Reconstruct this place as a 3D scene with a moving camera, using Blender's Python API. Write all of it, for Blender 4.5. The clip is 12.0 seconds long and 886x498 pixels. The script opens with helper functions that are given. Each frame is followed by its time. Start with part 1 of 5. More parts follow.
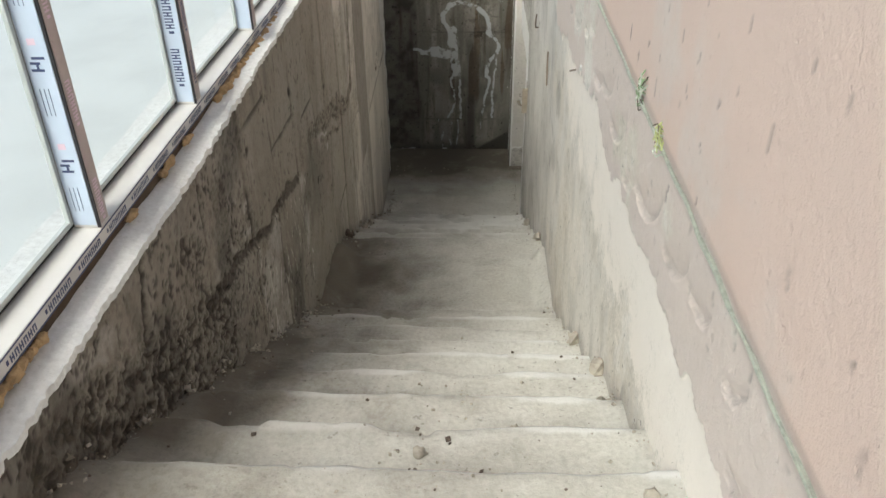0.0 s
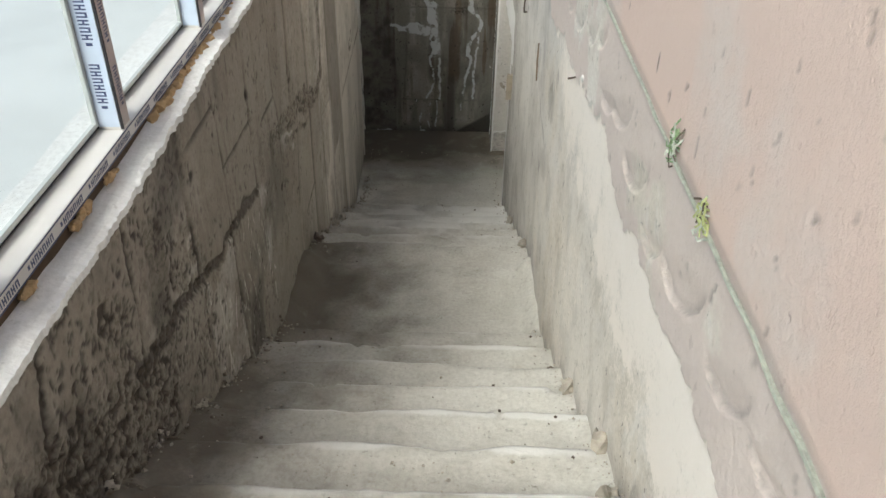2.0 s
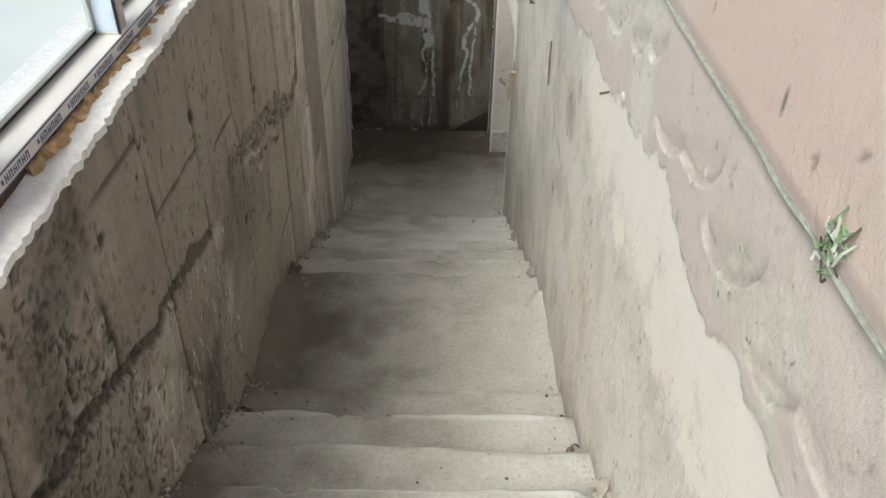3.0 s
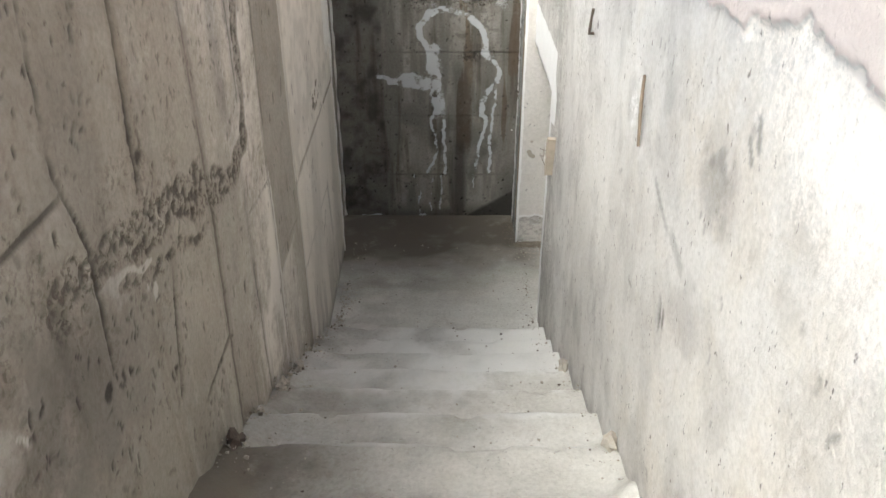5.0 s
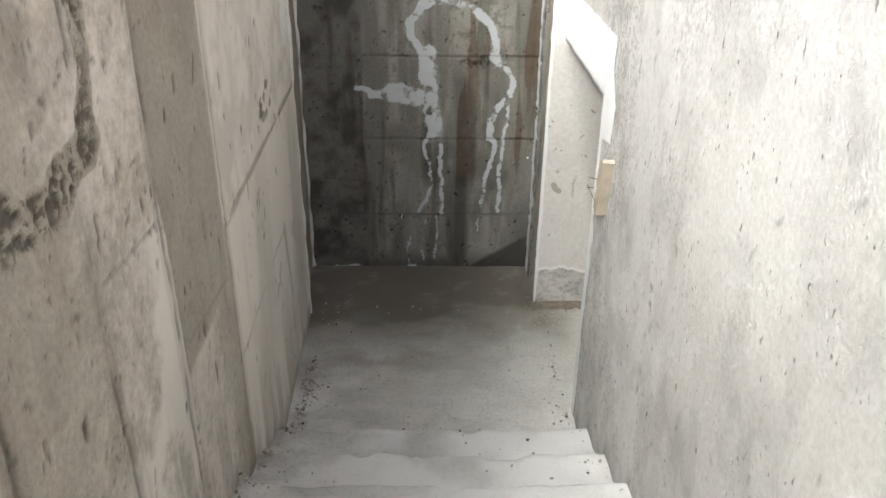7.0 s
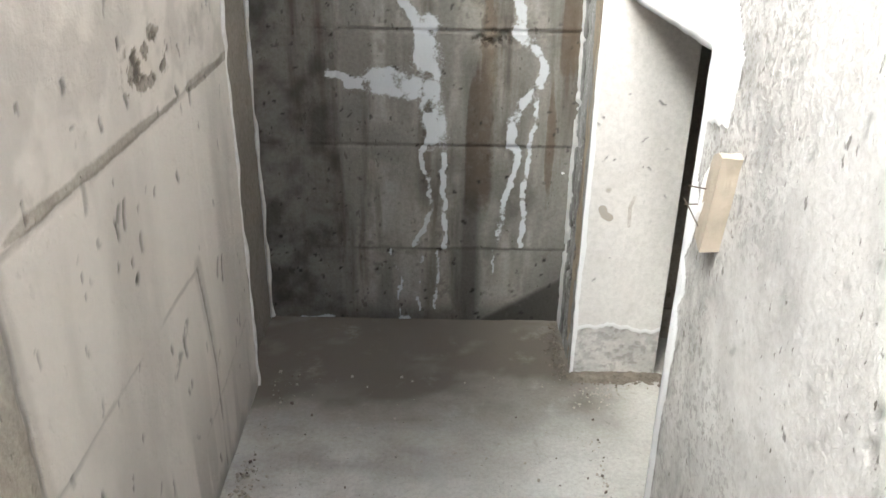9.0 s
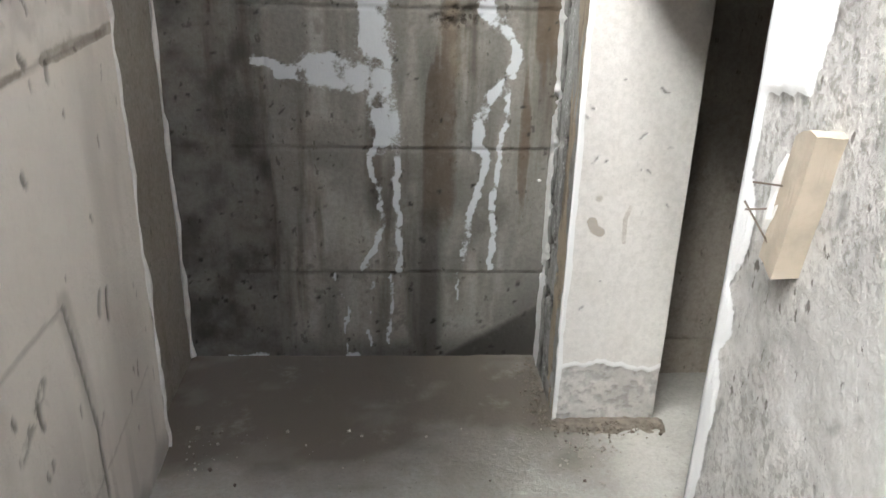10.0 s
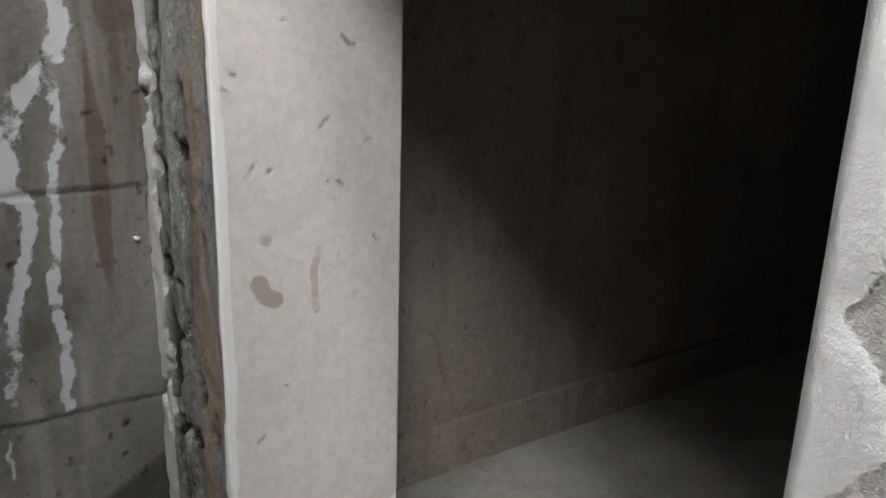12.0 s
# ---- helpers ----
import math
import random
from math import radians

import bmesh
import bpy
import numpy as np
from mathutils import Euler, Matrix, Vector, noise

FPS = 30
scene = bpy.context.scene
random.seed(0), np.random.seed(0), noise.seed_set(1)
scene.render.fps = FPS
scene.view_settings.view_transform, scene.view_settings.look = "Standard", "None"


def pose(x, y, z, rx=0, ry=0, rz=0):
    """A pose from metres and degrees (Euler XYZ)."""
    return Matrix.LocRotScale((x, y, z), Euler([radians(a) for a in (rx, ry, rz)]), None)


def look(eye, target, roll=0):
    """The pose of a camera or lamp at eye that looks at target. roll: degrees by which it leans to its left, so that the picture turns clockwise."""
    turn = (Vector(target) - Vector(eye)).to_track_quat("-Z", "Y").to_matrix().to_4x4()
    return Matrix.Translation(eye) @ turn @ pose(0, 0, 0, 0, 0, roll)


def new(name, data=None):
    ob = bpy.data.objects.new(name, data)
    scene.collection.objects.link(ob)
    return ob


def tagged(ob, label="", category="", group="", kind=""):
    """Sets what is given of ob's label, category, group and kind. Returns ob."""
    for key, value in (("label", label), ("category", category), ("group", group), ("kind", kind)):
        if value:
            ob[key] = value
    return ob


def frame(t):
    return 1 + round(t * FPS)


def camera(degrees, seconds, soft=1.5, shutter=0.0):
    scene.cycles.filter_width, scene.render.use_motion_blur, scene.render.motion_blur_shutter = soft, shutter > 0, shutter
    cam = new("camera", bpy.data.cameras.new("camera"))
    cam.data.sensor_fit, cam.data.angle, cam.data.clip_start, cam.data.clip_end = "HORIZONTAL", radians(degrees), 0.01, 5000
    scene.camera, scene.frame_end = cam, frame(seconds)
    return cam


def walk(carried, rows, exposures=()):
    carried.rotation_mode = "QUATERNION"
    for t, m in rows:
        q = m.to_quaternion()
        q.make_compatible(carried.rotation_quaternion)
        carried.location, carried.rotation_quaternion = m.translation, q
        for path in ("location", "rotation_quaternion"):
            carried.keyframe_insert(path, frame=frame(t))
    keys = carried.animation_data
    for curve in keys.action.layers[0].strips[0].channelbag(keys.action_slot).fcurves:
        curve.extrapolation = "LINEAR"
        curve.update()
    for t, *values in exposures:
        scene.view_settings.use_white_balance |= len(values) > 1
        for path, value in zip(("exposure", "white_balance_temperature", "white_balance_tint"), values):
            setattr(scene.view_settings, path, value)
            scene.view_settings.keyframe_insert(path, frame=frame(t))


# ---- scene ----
cam = camera(58.1, 12.0)
# stops by which the clip's camera opens up as it goes down, out of the daylight
EXPOSURES = [(0, -0.05, 6850, 3), (2.5, 0.0, 6750, 3), (3.5, 0.22, 6850, 4), (5.5, 0.98, 6450, 6), (6.5, 1.08, 6450, 6), (7, 1.18, 6450, 6), (9, 1.72, 6350, 6),
             (9.5, 1.72, 6350, 6), (10, 1.54, 6300, 7), (10.5, 1.24, 6350, 8), (11, 1.06, 6250, 8), (11.5, 0.55, 6300, 9), (12, 0.68, 6300, 9)]
PATH = [
    (0, (0.045, 0.946, 4.014), (-0.031, 2.63, 2.938), -0.8),
    (0.5, (0.035, 0.957, 4.025), (-0.027, 2.642, 2.949), -0.3),
    (1, (0.0, 0.993, 4.036), (-0.036, 2.679, 2.961), 0.2),
    (1.5, (0.014, 1.155, 4.021), (-0.008, 2.827, 2.923), 0.5),
    (2, (0.014, 1.457, 4.005), (0.001, 3.092, 2.853), 1.1),
    (2.5, (-0.031, 1.817, 3.973), (-0.029, 3.424, 2.783), 1.5),
    (3, (-0.011, 2.148, 3.813), (-0.008, 3.762, 2.632), 0.9),
    (3.5, (-0.028, 2.505, 3.662), (-0.016, 4.155, 2.532), 0.9),
    (5.3, (-0.081, 3.732, 3.026), (-0.104, 5.467, 2.031), -0.3),
    (5.5, (-0.095, 3.858, 2.975), (-0.099, 5.599, 1.992), 0.2),
    (6, (-0.105, 4.189, 2.807), (-0.095, 5.945, 1.849), 0.1),
    (6.5, (-0.128, 4.502, 2.641), (-0.104, 6.275, 1.715), 0.4),
    (7, (-0.175, 4.831, 2.503), (-0.147, 6.605, 1.58), 0.6),
    (9, (-0.108, 6.028, 1.935), (-0.115, 7.843, 1.095), 0.8),
    (9.5, (-0.086, 6.322, 1.826), (-0.066, 8.143, 0.998), 0.8),
    (10, (-0.102, 6.582, 1.699), (-0.001, 8.414, 0.903), 1.4),
    (10.5, (-0.071, 6.875, 1.581), (0.149, 8.708, 0.811), 1.5),
    (11, (-0.145, 7.152, 1.462), (0.349, 8.943, 0.722), 2.4),
    (11.5, (-0.058, 7.393, 1.368), (0.672, 9.122, 0.678), 1.7),
    (12, (-0.002, 7.643, 1.241), (1.098, 9.217, 0.681), 1.7),
]
walk(cam, [(t, look(eye, target, roll)) for t, eye, target, roll in PATH], EXPOSURES)


# ---------------------------------------------------------------- world, sun
world = bpy.data.worlds.new("overcast_sky")
scene.world = world
world.use_nodes = True
wt = world.node_tree
sky = wt.nodes.new("ShaderNodeTexSky")
sky.sky_type = "NISHITA"
sky.sun_disc = False
sky.sun_elevation = radians(47)
sky.sun_rotation = radians(220)
sky.dust_density = 1.0
sky.air_density = 1.0
wt.links.new(sky.outputs[0], wt.nodes["Background"].inputs[0])
wt.nodes["Background"].inputs[1].default_value = 0.15

sun_data = bpy.data.lights.new("sun", "SUN")
sun_data.energy = 3.2
sun_data.angle = radians(40)
sun_data.color = (1.0, 0.975, 0.95)
sun = new("sun", sun_data)
sun.matrix_world = look((-5, -1, 11.0), (0, 5, 2.5))


# ---------------------------------------------------------------- noise in numpy
def lattice(seed):
    return np.random.RandomState(seed).rand(256, 256)


def vnoise(u, v, seed=0):
    t = lattice(seed)
    iu, iv = np.floor(u).astype(int), np.floor(v).astype(int)
    fu, fv = u - iu, v - iv
    fu, fv = fu * fu * (3 - 2 * fu), fv * fv * (3 - 2 * fv)
    a, b = t[iu % 256, iv % 256], t[(iu + 1) % 256, iv % 256]
    c, d = t[iu % 256, (iv + 1) % 256], t[(iu + 1) % 256, (iv + 1) % 256]
    return (a * (1 - fu) + b * fu) * (1 - fv) + (c * (1 - fu) + d * fu) * fv


def fbm(u, v, scale=1.0, octaves=4, seed=0):
    total, amp, norm = 0, 1.0, 0
    for k in range(octaves):
        total = total + amp * vnoise(u * scale + 17.3 * k, v * scale + 5.1 * k, seed + k)
        norm += amp
        amp *= 0.5
        scale *= 2.03
    return total / norm


def smooth(e0, e1, x):
    t = np.clip((x - e0) / (e1 - e0), 0, 1)
    return t * t * (3 - 2 * t)


def stroke(u, v, pts, width):
    """Distance to a polyline, as 1 on it and 0 beyond its width."""
    best = np.full(u.shape, 9.0)
    for (ax, ay), (bx, by) in zip(pts, pts[1:]):
        dx, dy = bx - ax, by - ay
        k = np.clip(((u - ax) * dx + (v - ay) * dy) / (dx * dx + dy * dy + 1e-9), 0, 1)
        best = np.minimum(best, np.hypot(u - ax - k * dx, v - ay - k * dy))
    return smooth(width, width * 0.45, best)


def dashes(u, v, seed, count, u0, u1, v0, v1, length=0.03, width=0.005, tilt=0.25, gate=None):
    """Short scattered scratches and pits, mostly upright."""
    r = np.random.RandomState(seed)
    out = np.zeros_like(u)
    us, vs = u[:, 0], v[0, :]
    for _ in range(count):
        cu, cv = u0 + (u1 - u0) * r.rand(), v0 + (v1 - v0) * r.rand()
        ln, a = length * (0.25 + r.rand() ** 2 * 1.3), tilt * r.randn()
        w = width * (0.6 + 0.8 * r.rand())
        i0, i1 = np.searchsorted(us, (cu - ln - w, cu + ln + w))
        j0, j1 = np.searchsorted(vs, (cv - ln - w, cv + ln + w))
        if i1 <= i0 or j1 <= j0:
            continue
        du, dv = u[i0:i1, j0:j1] - cu, v[i0:i1, j0:j1] - cv
        along, across = du * math.sin(a) + dv * math.cos(a), du * math.cos(a) - dv * math.sin(a)
        across = across - 0.25 * along * along / max(ln, 0.01) * math.copysign(1, r.randn())
        d = np.hypot(np.maximum(np.abs(along) - ln / 2, 0), across)
        out[i0:i1, j0:j1] = np.maximum(out[i0:i1, j0:j1], smooth(w * 1.4, w * 0.4, d) * (0.5 + 0.5 * r.rand()))
    return out if gate is None else out * gate


def blob(u, v, cu, cv, ru, rv):
    return smooth(1.0, 0.35, np.hypot((u - cu) / ru, (v - cv) / rv))


# ---------------------------------------------------------------- materials
def nodes_of(name):
    m = bpy.data.materials.new(name)
    m.use_nodes = True
    nt = m.node_tree
    return m, nt, nt.nodes["Principled BSDF"]


def add(nt, kind, **props):
    n = nt.nodes.new(kind)
    for k, val in props.items():
        if k == "blend":
            n.blend_type = val
        elif k == "dtype":
            n.data_type = val
        elif k == "op":
            n.operation = val
        elif k == "attr":
            n.attribute_name = val
    return n


def mixc(nt, fac, a, b, blend="MIX"):
    n = add(nt, "ShaderNodeMix", dtype="RGBA", blend=blend)
    for sock, val in ((n.inputs[0], fac), (n.inputs[6], a), (n.inputs[7], b)):
        if hasattr(val, "links"):
            nt.links.new(val, sock)
        elif isinstance(val, tuple):
            sock.default_value = (*val, 1)
        else:
            sock.default_value = val
    return n.outputs[2]


def math2(nt, op, a, b=0.0, clamp=False):
    n = add(nt, "ShaderNodeMath", op=op)
    n.use_clamp = clamp
    for sock, val in ((n.inputs[0], a), (n.inputs[1], b)):
        if hasattr(val, "links"):
            nt.links.new(val, sock)
        else:
            sock.default_value = val
    return n.outputs[0]


def ramp(nt, fac, lo, hi):
    n = add(nt, "ShaderNodeMapRange")
    n.interpolation_type = "SMOOTHSTEP"
    nt.links.new(fac, n.inputs[0])
    n.inputs[1].default_value, n.inputs[2].default_value = lo, hi
    return n.outputs[0]


def noise_tex(nt, scale, detail=5.0, rough=0.6, stretch=(1, 1, 1), distortion=0.0):
    geo = add(nt, "ShaderNodeNewGeometry")
    mp = add(nt, "ShaderNodeMapping")
    mp.inputs["Scale"].default_value = stretch
    nt.links.new(geo.outputs["Position"], mp.inputs[0])
    n = add(nt, "ShaderNodeTexNoise")
    n.inputs["Scale"].default_value = scale
    n.inputs["Detail"].default_value = detail
    n.inputs["Roughness"].default_value = rough
    n.inputs["Distortion"].default_value = distortion
    nt.links.new(mp.outputs[0], n.inputs["Vector"])
    return n.outputs[0]


def surface(name, base, light, dark, rough=0.9, big=1.2, grain=60.0, pits=0.5, streak=0.4, bump=0.25, masks=True,
            white=(0.75, 0.74, 0.72), deep=(0.05, 0.042, 0.035), alt=(0.5, 0.5, 0.5), alt2=None, grey=0.12, mottle=0.0, far_grey=None):
    """Cement and plaster: clouds, grain, pits and runs, and the wall's own stains and painted shade (damp, white,
    rough, second colour).
    """
    def muted(c):
        return tuple(k + (sum(c) / 3 - k) * grey for k in c)

    base, light, dark, deep = muted(base), muted(light), muted(dark), muted(deep)
    m, nt, bsdf = nodes_of(name)
    col = mixc(nt, ramp(nt, noise_tex(nt, big, 4), 0.35, 0.68), base, light)
    col = mixc(nt, math2(nt, "MULTIPLY", ramp(nt, noise_tex(nt, big * 3.7, 6, 0.7, distortion=0.6), 0.5, 0.78), 0.55), col, dark)
    run = ramp(nt, noise_tex(nt, 9.0, 4, 0.6, (1, 1, 0.10)), 0.52, 0.75)
    col = mixc(nt, math2(nt, "MULTIPLY", run, streak), col, dark)
    if mottle:
        patch = ramp(nt, noise_tex(nt, 6.5, 9, 0.72, (1, 1, 0.8), 1.5), 0.46, 0.62)
        col = mixc(nt, math2(nt, "MULTIPLY", patch, mottle), col, light)
        smear = ramp(nt, noise_tex(nt, 13.0, 8, 0.75, (1, 0.8, 0.55), 1.6), 0.53, 0.68)
        col = mixc(nt, math2(nt, "MULTIPLY", smear, mottle * 0.7), col, dark)
    if far_grey:
        # a greyer cement wash that sets in along the wall
        place = add(nt, "ShaderNodeSeparateXYZ")
        nt.links.new(add(nt, "ShaderNodeNewGeometry").outputs["Position"], place.inputs[0])
        wash = math2(nt, "ADD", place.outputs[1], math2(nt, "MULTIPLY", math2(nt, "SUBTRACT", noise_tex(nt, 2.4, 6, 0.7), 0.5), 3.0))
        col = mixc(nt, math2(nt, "MULTIPLY", ramp(nt, wash, far_grey[0], far_grey[1]), 0.62), col, far_grey[2])
    fine = noise_tex(nt, grain, 4, 0.7)
    col = mixc(nt, math2(nt, "MULTIPLY", ramp(nt, fine, 0.3, 0.75), 0.28), col, tuple(c * 0.55 for c in dark))
    pit = ramp(nt, noise_tex(nt, 34.0, 3, 0.55, (1, 1, 0.55)), 0.665, 0.72)
    col = mixc(nt, math2(nt, "MULTIPLY", pit, pits), col, tuple(c * 0.35 for c in dark))
    scar = math2(nt, "MULTIPLY", ramp(nt, noise_tex(nt, 75.0, 3, 0.6, (1, 1, 0.5)), 0.64, 0.70), ramp(nt, noise_tex(nt, 4.3, 4, 0.6), 0.45, 0.62))
    col = mixc(nt, math2(nt, "MULTIPLY", scar, 1.2 * pits, True), col, tuple(c * 0.3 for c in dark))
    height = math2(nt, "SUBTRACT", fine, math2(nt, "MULTIPLY", pit, 1.5 * pits))
    height = math2(nt, "ADD", height, math2(nt, "MULTIPLY", noise_tex(nt, 11.0, 4), 1.3))
    if masks:
        at = add(nt, "ShaderNodeAttribute", attr="stains")
        sep = add(nt, "ShaderNodeSeparateColor")
        nt.links.new(at.outputs["Color"], sep.inputs[0])
        breakup = noise_tex(nt, 26.0, 6, 0.75)
        alt_f = ramp(nt, math2(nt, "ADD", at.outputs["Alpha"], math2(nt, "MULTIPLY", math2(nt, "SUBTRACT", breakup, 0.5), 0.5)), 0.35, 0.65)
        col = mixc(nt, alt_f, col, mixc(nt, 0.78, col, alt))
        if alt2:
            far_f = ramp(nt, math2(nt, "ADD", at.outputs["Alpha"], math2(nt, "MULTIPLY", math2(nt, "SUBTRACT", noise_tex(nt, 4.0, 5), 0.5), 0.35)), 0.74, 0.90)
            col = mixc(nt, far_f, col, mixc(nt, 0.82, col, alt2))
        damp = math2(nt, "MULTIPLY", sep.outputs[0], ramp(nt, noise_tex(nt, 5.0, 6, 0.7), 0.0, 0.45))
        col = mixc(nt, damp, col, deep)
        crag = noise_tex(nt, 52.0, 4, 0.65)
        rough_f = math2(nt, "MULTIPLY", ramp(nt, crag, 0.50, 0.60), sep.outputs[2])
        col = mixc(nt, math2(nt, "MULTIPLY", rough_f, 0.75), col, tuple(c * 0.4 for c in dark))
        wf = ramp(nt, math2(nt, "ADD", sep.outputs[1], math2(nt, "MULTIPLY", math2(nt, "SUBTRACT", math2(nt, "ADD", math2(nt, "MULTIPLY", breakup, 0.5), math2(nt, "MULTIPLY", noise_tex(nt, 90.0, 4, 0.7), 0.5)), 0.5), 1.3)), 0.36, 0.66)
        paint = mixc(nt, ramp(nt, place.outputs[1], 5.0, 6.2), white, (0.86, 0.86, 0.85)) if far_grey else white
        col = mixc(nt, math2(nt, "MULTIPLY", wf, 0.88), col, paint)
        height = math2(nt, "ADD", height, math2(nt, "MULTIPLY", math2(nt, "MULTIPLY", crag, sep.outputs[2]), 5.0))
        height = math2(nt, "MULTIPLY", height, math2(nt, "SUBTRACT", 1.0, math2(nt, "MULTIPLY", wf, 0.65)))
        height = math2(nt, "ADD", height, math2(nt, "MULTIPLY", wf, 0.6))
    b = add(nt, "ShaderNodeBump")
    b.inputs["Strength"].default_value = bump
    b.inputs["Distance"].default_value = 0.02
    nt.links.new(height, b.inputs["Height"])
    nt.links.new(b.outputs[0], bsdf.inputs["Normal"])
    nt.links.new(col, bsdf.inputs["Base Color"])
    bsdf.inputs["Roughness"].default_value = rough
    bsdf.inputs["Specular IOR Level"].default_value = 0.25
    return m


def plain(name, color, rough=0.5, spec=0.5, vary=0.0, scale=20.0, metal=0.0, bump=0.0):
    m, nt, bsdf = nodes_of(name)
    if vary:
        f = ramp(nt, noise_tex(nt, scale, 5, 0.65), 0.35, 0.7)
        nt.links.new(mixc(nt, math2(nt, "MULTIPLY", f, vary), color, tuple(c * 0.45 for c in color)), bsdf.inputs["Base Color"])
    else:
        bsdf.inputs["Base Color"].default_value = (*color, 1)
    if bump:
        b = add(nt, "ShaderNodeBump")
        b.inputs["Strength"].default_value = bump
        b.inputs["Distance"].default_value = 0.01
        nt.links.new(noise_tex(nt, scale * 2, 5, 0.7), b.inputs["Height"])
        nt.links.new(b.outputs[0], bsdf.inputs["Normal"])
    bsdf.inputs["Roughness"].default_value = rough
    bsdf.inputs["Specular IOR Level"].default_value = spec
    bsdf.inputs["Metallic"].default_value = metal
    return m


MAT_LEFT = surface("grey_brown_concrete", (0.410, 0.362, 0.298), (0.490, 0.443, 0.375), (0.230, 0.184, 0.138), streak=0.5, bump=0.3,
                   alt=(0.75, 0.70, 0.640), mottle=0.4)
MAT_RIGHT = surface("pale_patchy_concrete", (0.715, 0.655, 0.565), (0.79, 0.75, 0.69), (0.50, 0.44, 0.365), streak=0.14, pits=0.8,
                    bump=0.3, alt=(0.64, 0.545, 0.505), alt2=(0.67, 0.515, 0.45), white=(0.89, 0.825, 0.755), mottle=0.8, far_grey=(4.4, 5.8, (0.66, 0.655, 0.64)))
MAT_BACK = surface("damp_dark_concrete", (0.33, 0.305, 0.26), (0.40, 0.375, 0.325), (0.14, 0.11, 0.08), streak=0.8, bump=0.25,
                   alt=(0.15, 0.105, 0.065), white=(0.60, 0.62, 0.63), deep=(0.035, 0.03, 0.025))
MAT_STAIR = surface("dusty_cement", (0.535, 0.513, 0.455), (0.63, 0.61, 0.555), (0.36, 0.32, 0.262), streak=0.0, pits=0.4, bump=0.22, mottle=0.5,
                    deep=(0.150, 0.126, 0.096), alt=(0.72, 0.71, 0.68))
MAT_COLUMN = surface("smooth_grey_plaster", (0.69, 0.65, 0.60), (0.74, 0.705, 0.66), (0.58, 0.535, 0.475), streak=0.04, pits=0.12,
                     bump=0.08, alt=(0.31, 0.26, 0.20), white=(0.8, 0.79, 0.77))
MAT_FLANK = surface("striped_bare_flank", (0.36, 0.355, 0.335), (0.44, 0.435, 0.41), (0.2, 0.185, 0.16), streak=0.6, pits=0.5, bump=0.3,
                    alt=(0.40, 0.31, 0.21), white=(0.72, 0.71, 0.69))
MAT_PLAIN = surface("plain_render", (0.75, 0.73, 0.7), (0.8, 0.78, 0.75), (0.65, 0.62, 0.58), masks=False, bump=0.15)
MAT_LEDGE = surface("white_cement_skim", (0.74, 0.75, 0.75), (0.80, 0.81, 0.82), (0.60, 0.59, 0.57), masks=False, streak=0.0, pits=0.2, bump=0.2)
# side room concrete, with the room's lack of light toned into the colour
MAT_DARK = surface("shade_toned_concrete", (0.35, 0.30, 0.245), (0.44, 0.385, 0.32), (0.17, 0.135, 0.10), masks=False, bump=0.3, mottle=0.6)
MAT_PVC = plain("white_pvc", (0.56, 0.55, 0.54), 0.3, vary=0.12, scale=6)
MAT_BEAD = plain("pale_grey_bead", (0.42, 0.46, 0.46), 0.35)
MAT_FILM = plain("bluish_protective_film", (0.50, 0.59, 0.72), 0.22, vary=0.08, scale=9)
MAT_RUBBER = plain("black_gasket", (0.02, 0.02, 0.025), 0.5)
MAT_INK = plain("navy_ink", (0.035, 0.05, 0.13), 0.4)
MAT_STRIP = plain("brown_grey_film", (0.42, 0.36, 0.35), 0.35, vary=0.3, scale=12)
MAT_RED = plain("red_ink", (0.45, 0.06, 0.05), 0.4)
MAT_LILAC = plain("pale_pink_ink", (0.62, 0.47, 0.58), 0.4)
MAT_FOAM = plain("yellow_mounting_foam", (0.50, 0.345, 0.19), 0.9, 0.2, vary=0.6, scale=30, bump=0.6)
MAT_WOOD = plain("raw_softwood", (0.50, 0.43, 0.34), 0.75, 0.3, vary=0.35, scale=14, bump=0.2)
MAT_DARKWOOD = plain("weathered_wood", (0.24, 0.18, 0.13), 0.8, 0.3, vary=0.35, scale=14, bump=0.2)
MAT_STEEL = plain("rusty_steel", (0.25, 0.2, 0.16), 0.5, 0.5, vary=0.5, metal=0.7)
MAT_STONE = plain("cement_crumb", (0.42, 0.38, 0.32), 0.95, 0.2, vary=0.5, scale=40)
MAT_BROWNSTONE = plain("brown_mortar_crumb", (0.23, 0.195, 0.155), 0.95, 0.2, vary=0.6, scale=40, bump=0.6)
MAT_DARKSTONE = plain("dark_crumb", (0.14, 0.11, 0.09), 0.95, 0.2, vary=0.5, scale=40)
MAT_CORD = plain("grey_green_cord", (0.40, 0.42, 0.36), 0.85, 0.2, vary=0.5, scale=60, bump=0.5)
MAT_WHITE = plain("white_gypsum_plaster", (0.76, 0.74, 0.71), 0.85, 0.25, vary=0.25, scale=25, bump=0.4)
MAT_GAP = plain("shadow_gap_brown", (0.10, 0.07, 0.05), 0.9, 0.2, vary=0.5, scale=15)
MAT_CORDPALE = plain("pale_fibre", (0.55, 0.58, 0.50), 0.9, 0.2, vary=0.4, scale=70)
MAT_WOOL = plain("green_wool", (0.25, 0.36, 0.2), 0.9, 0.2, vary=0.6, scale=80)
MAT_YELLOW = plain("yellow_green_wool", (0.5, 0.54, 0.26), 0.9, 0.2, vary=0.5, scale=80)
MAT_SNOW = plain("snow", (0.68, 0.71, 0.71), 0.8, 0.3, vary=0.18, scale=1.4, bump=0.3)

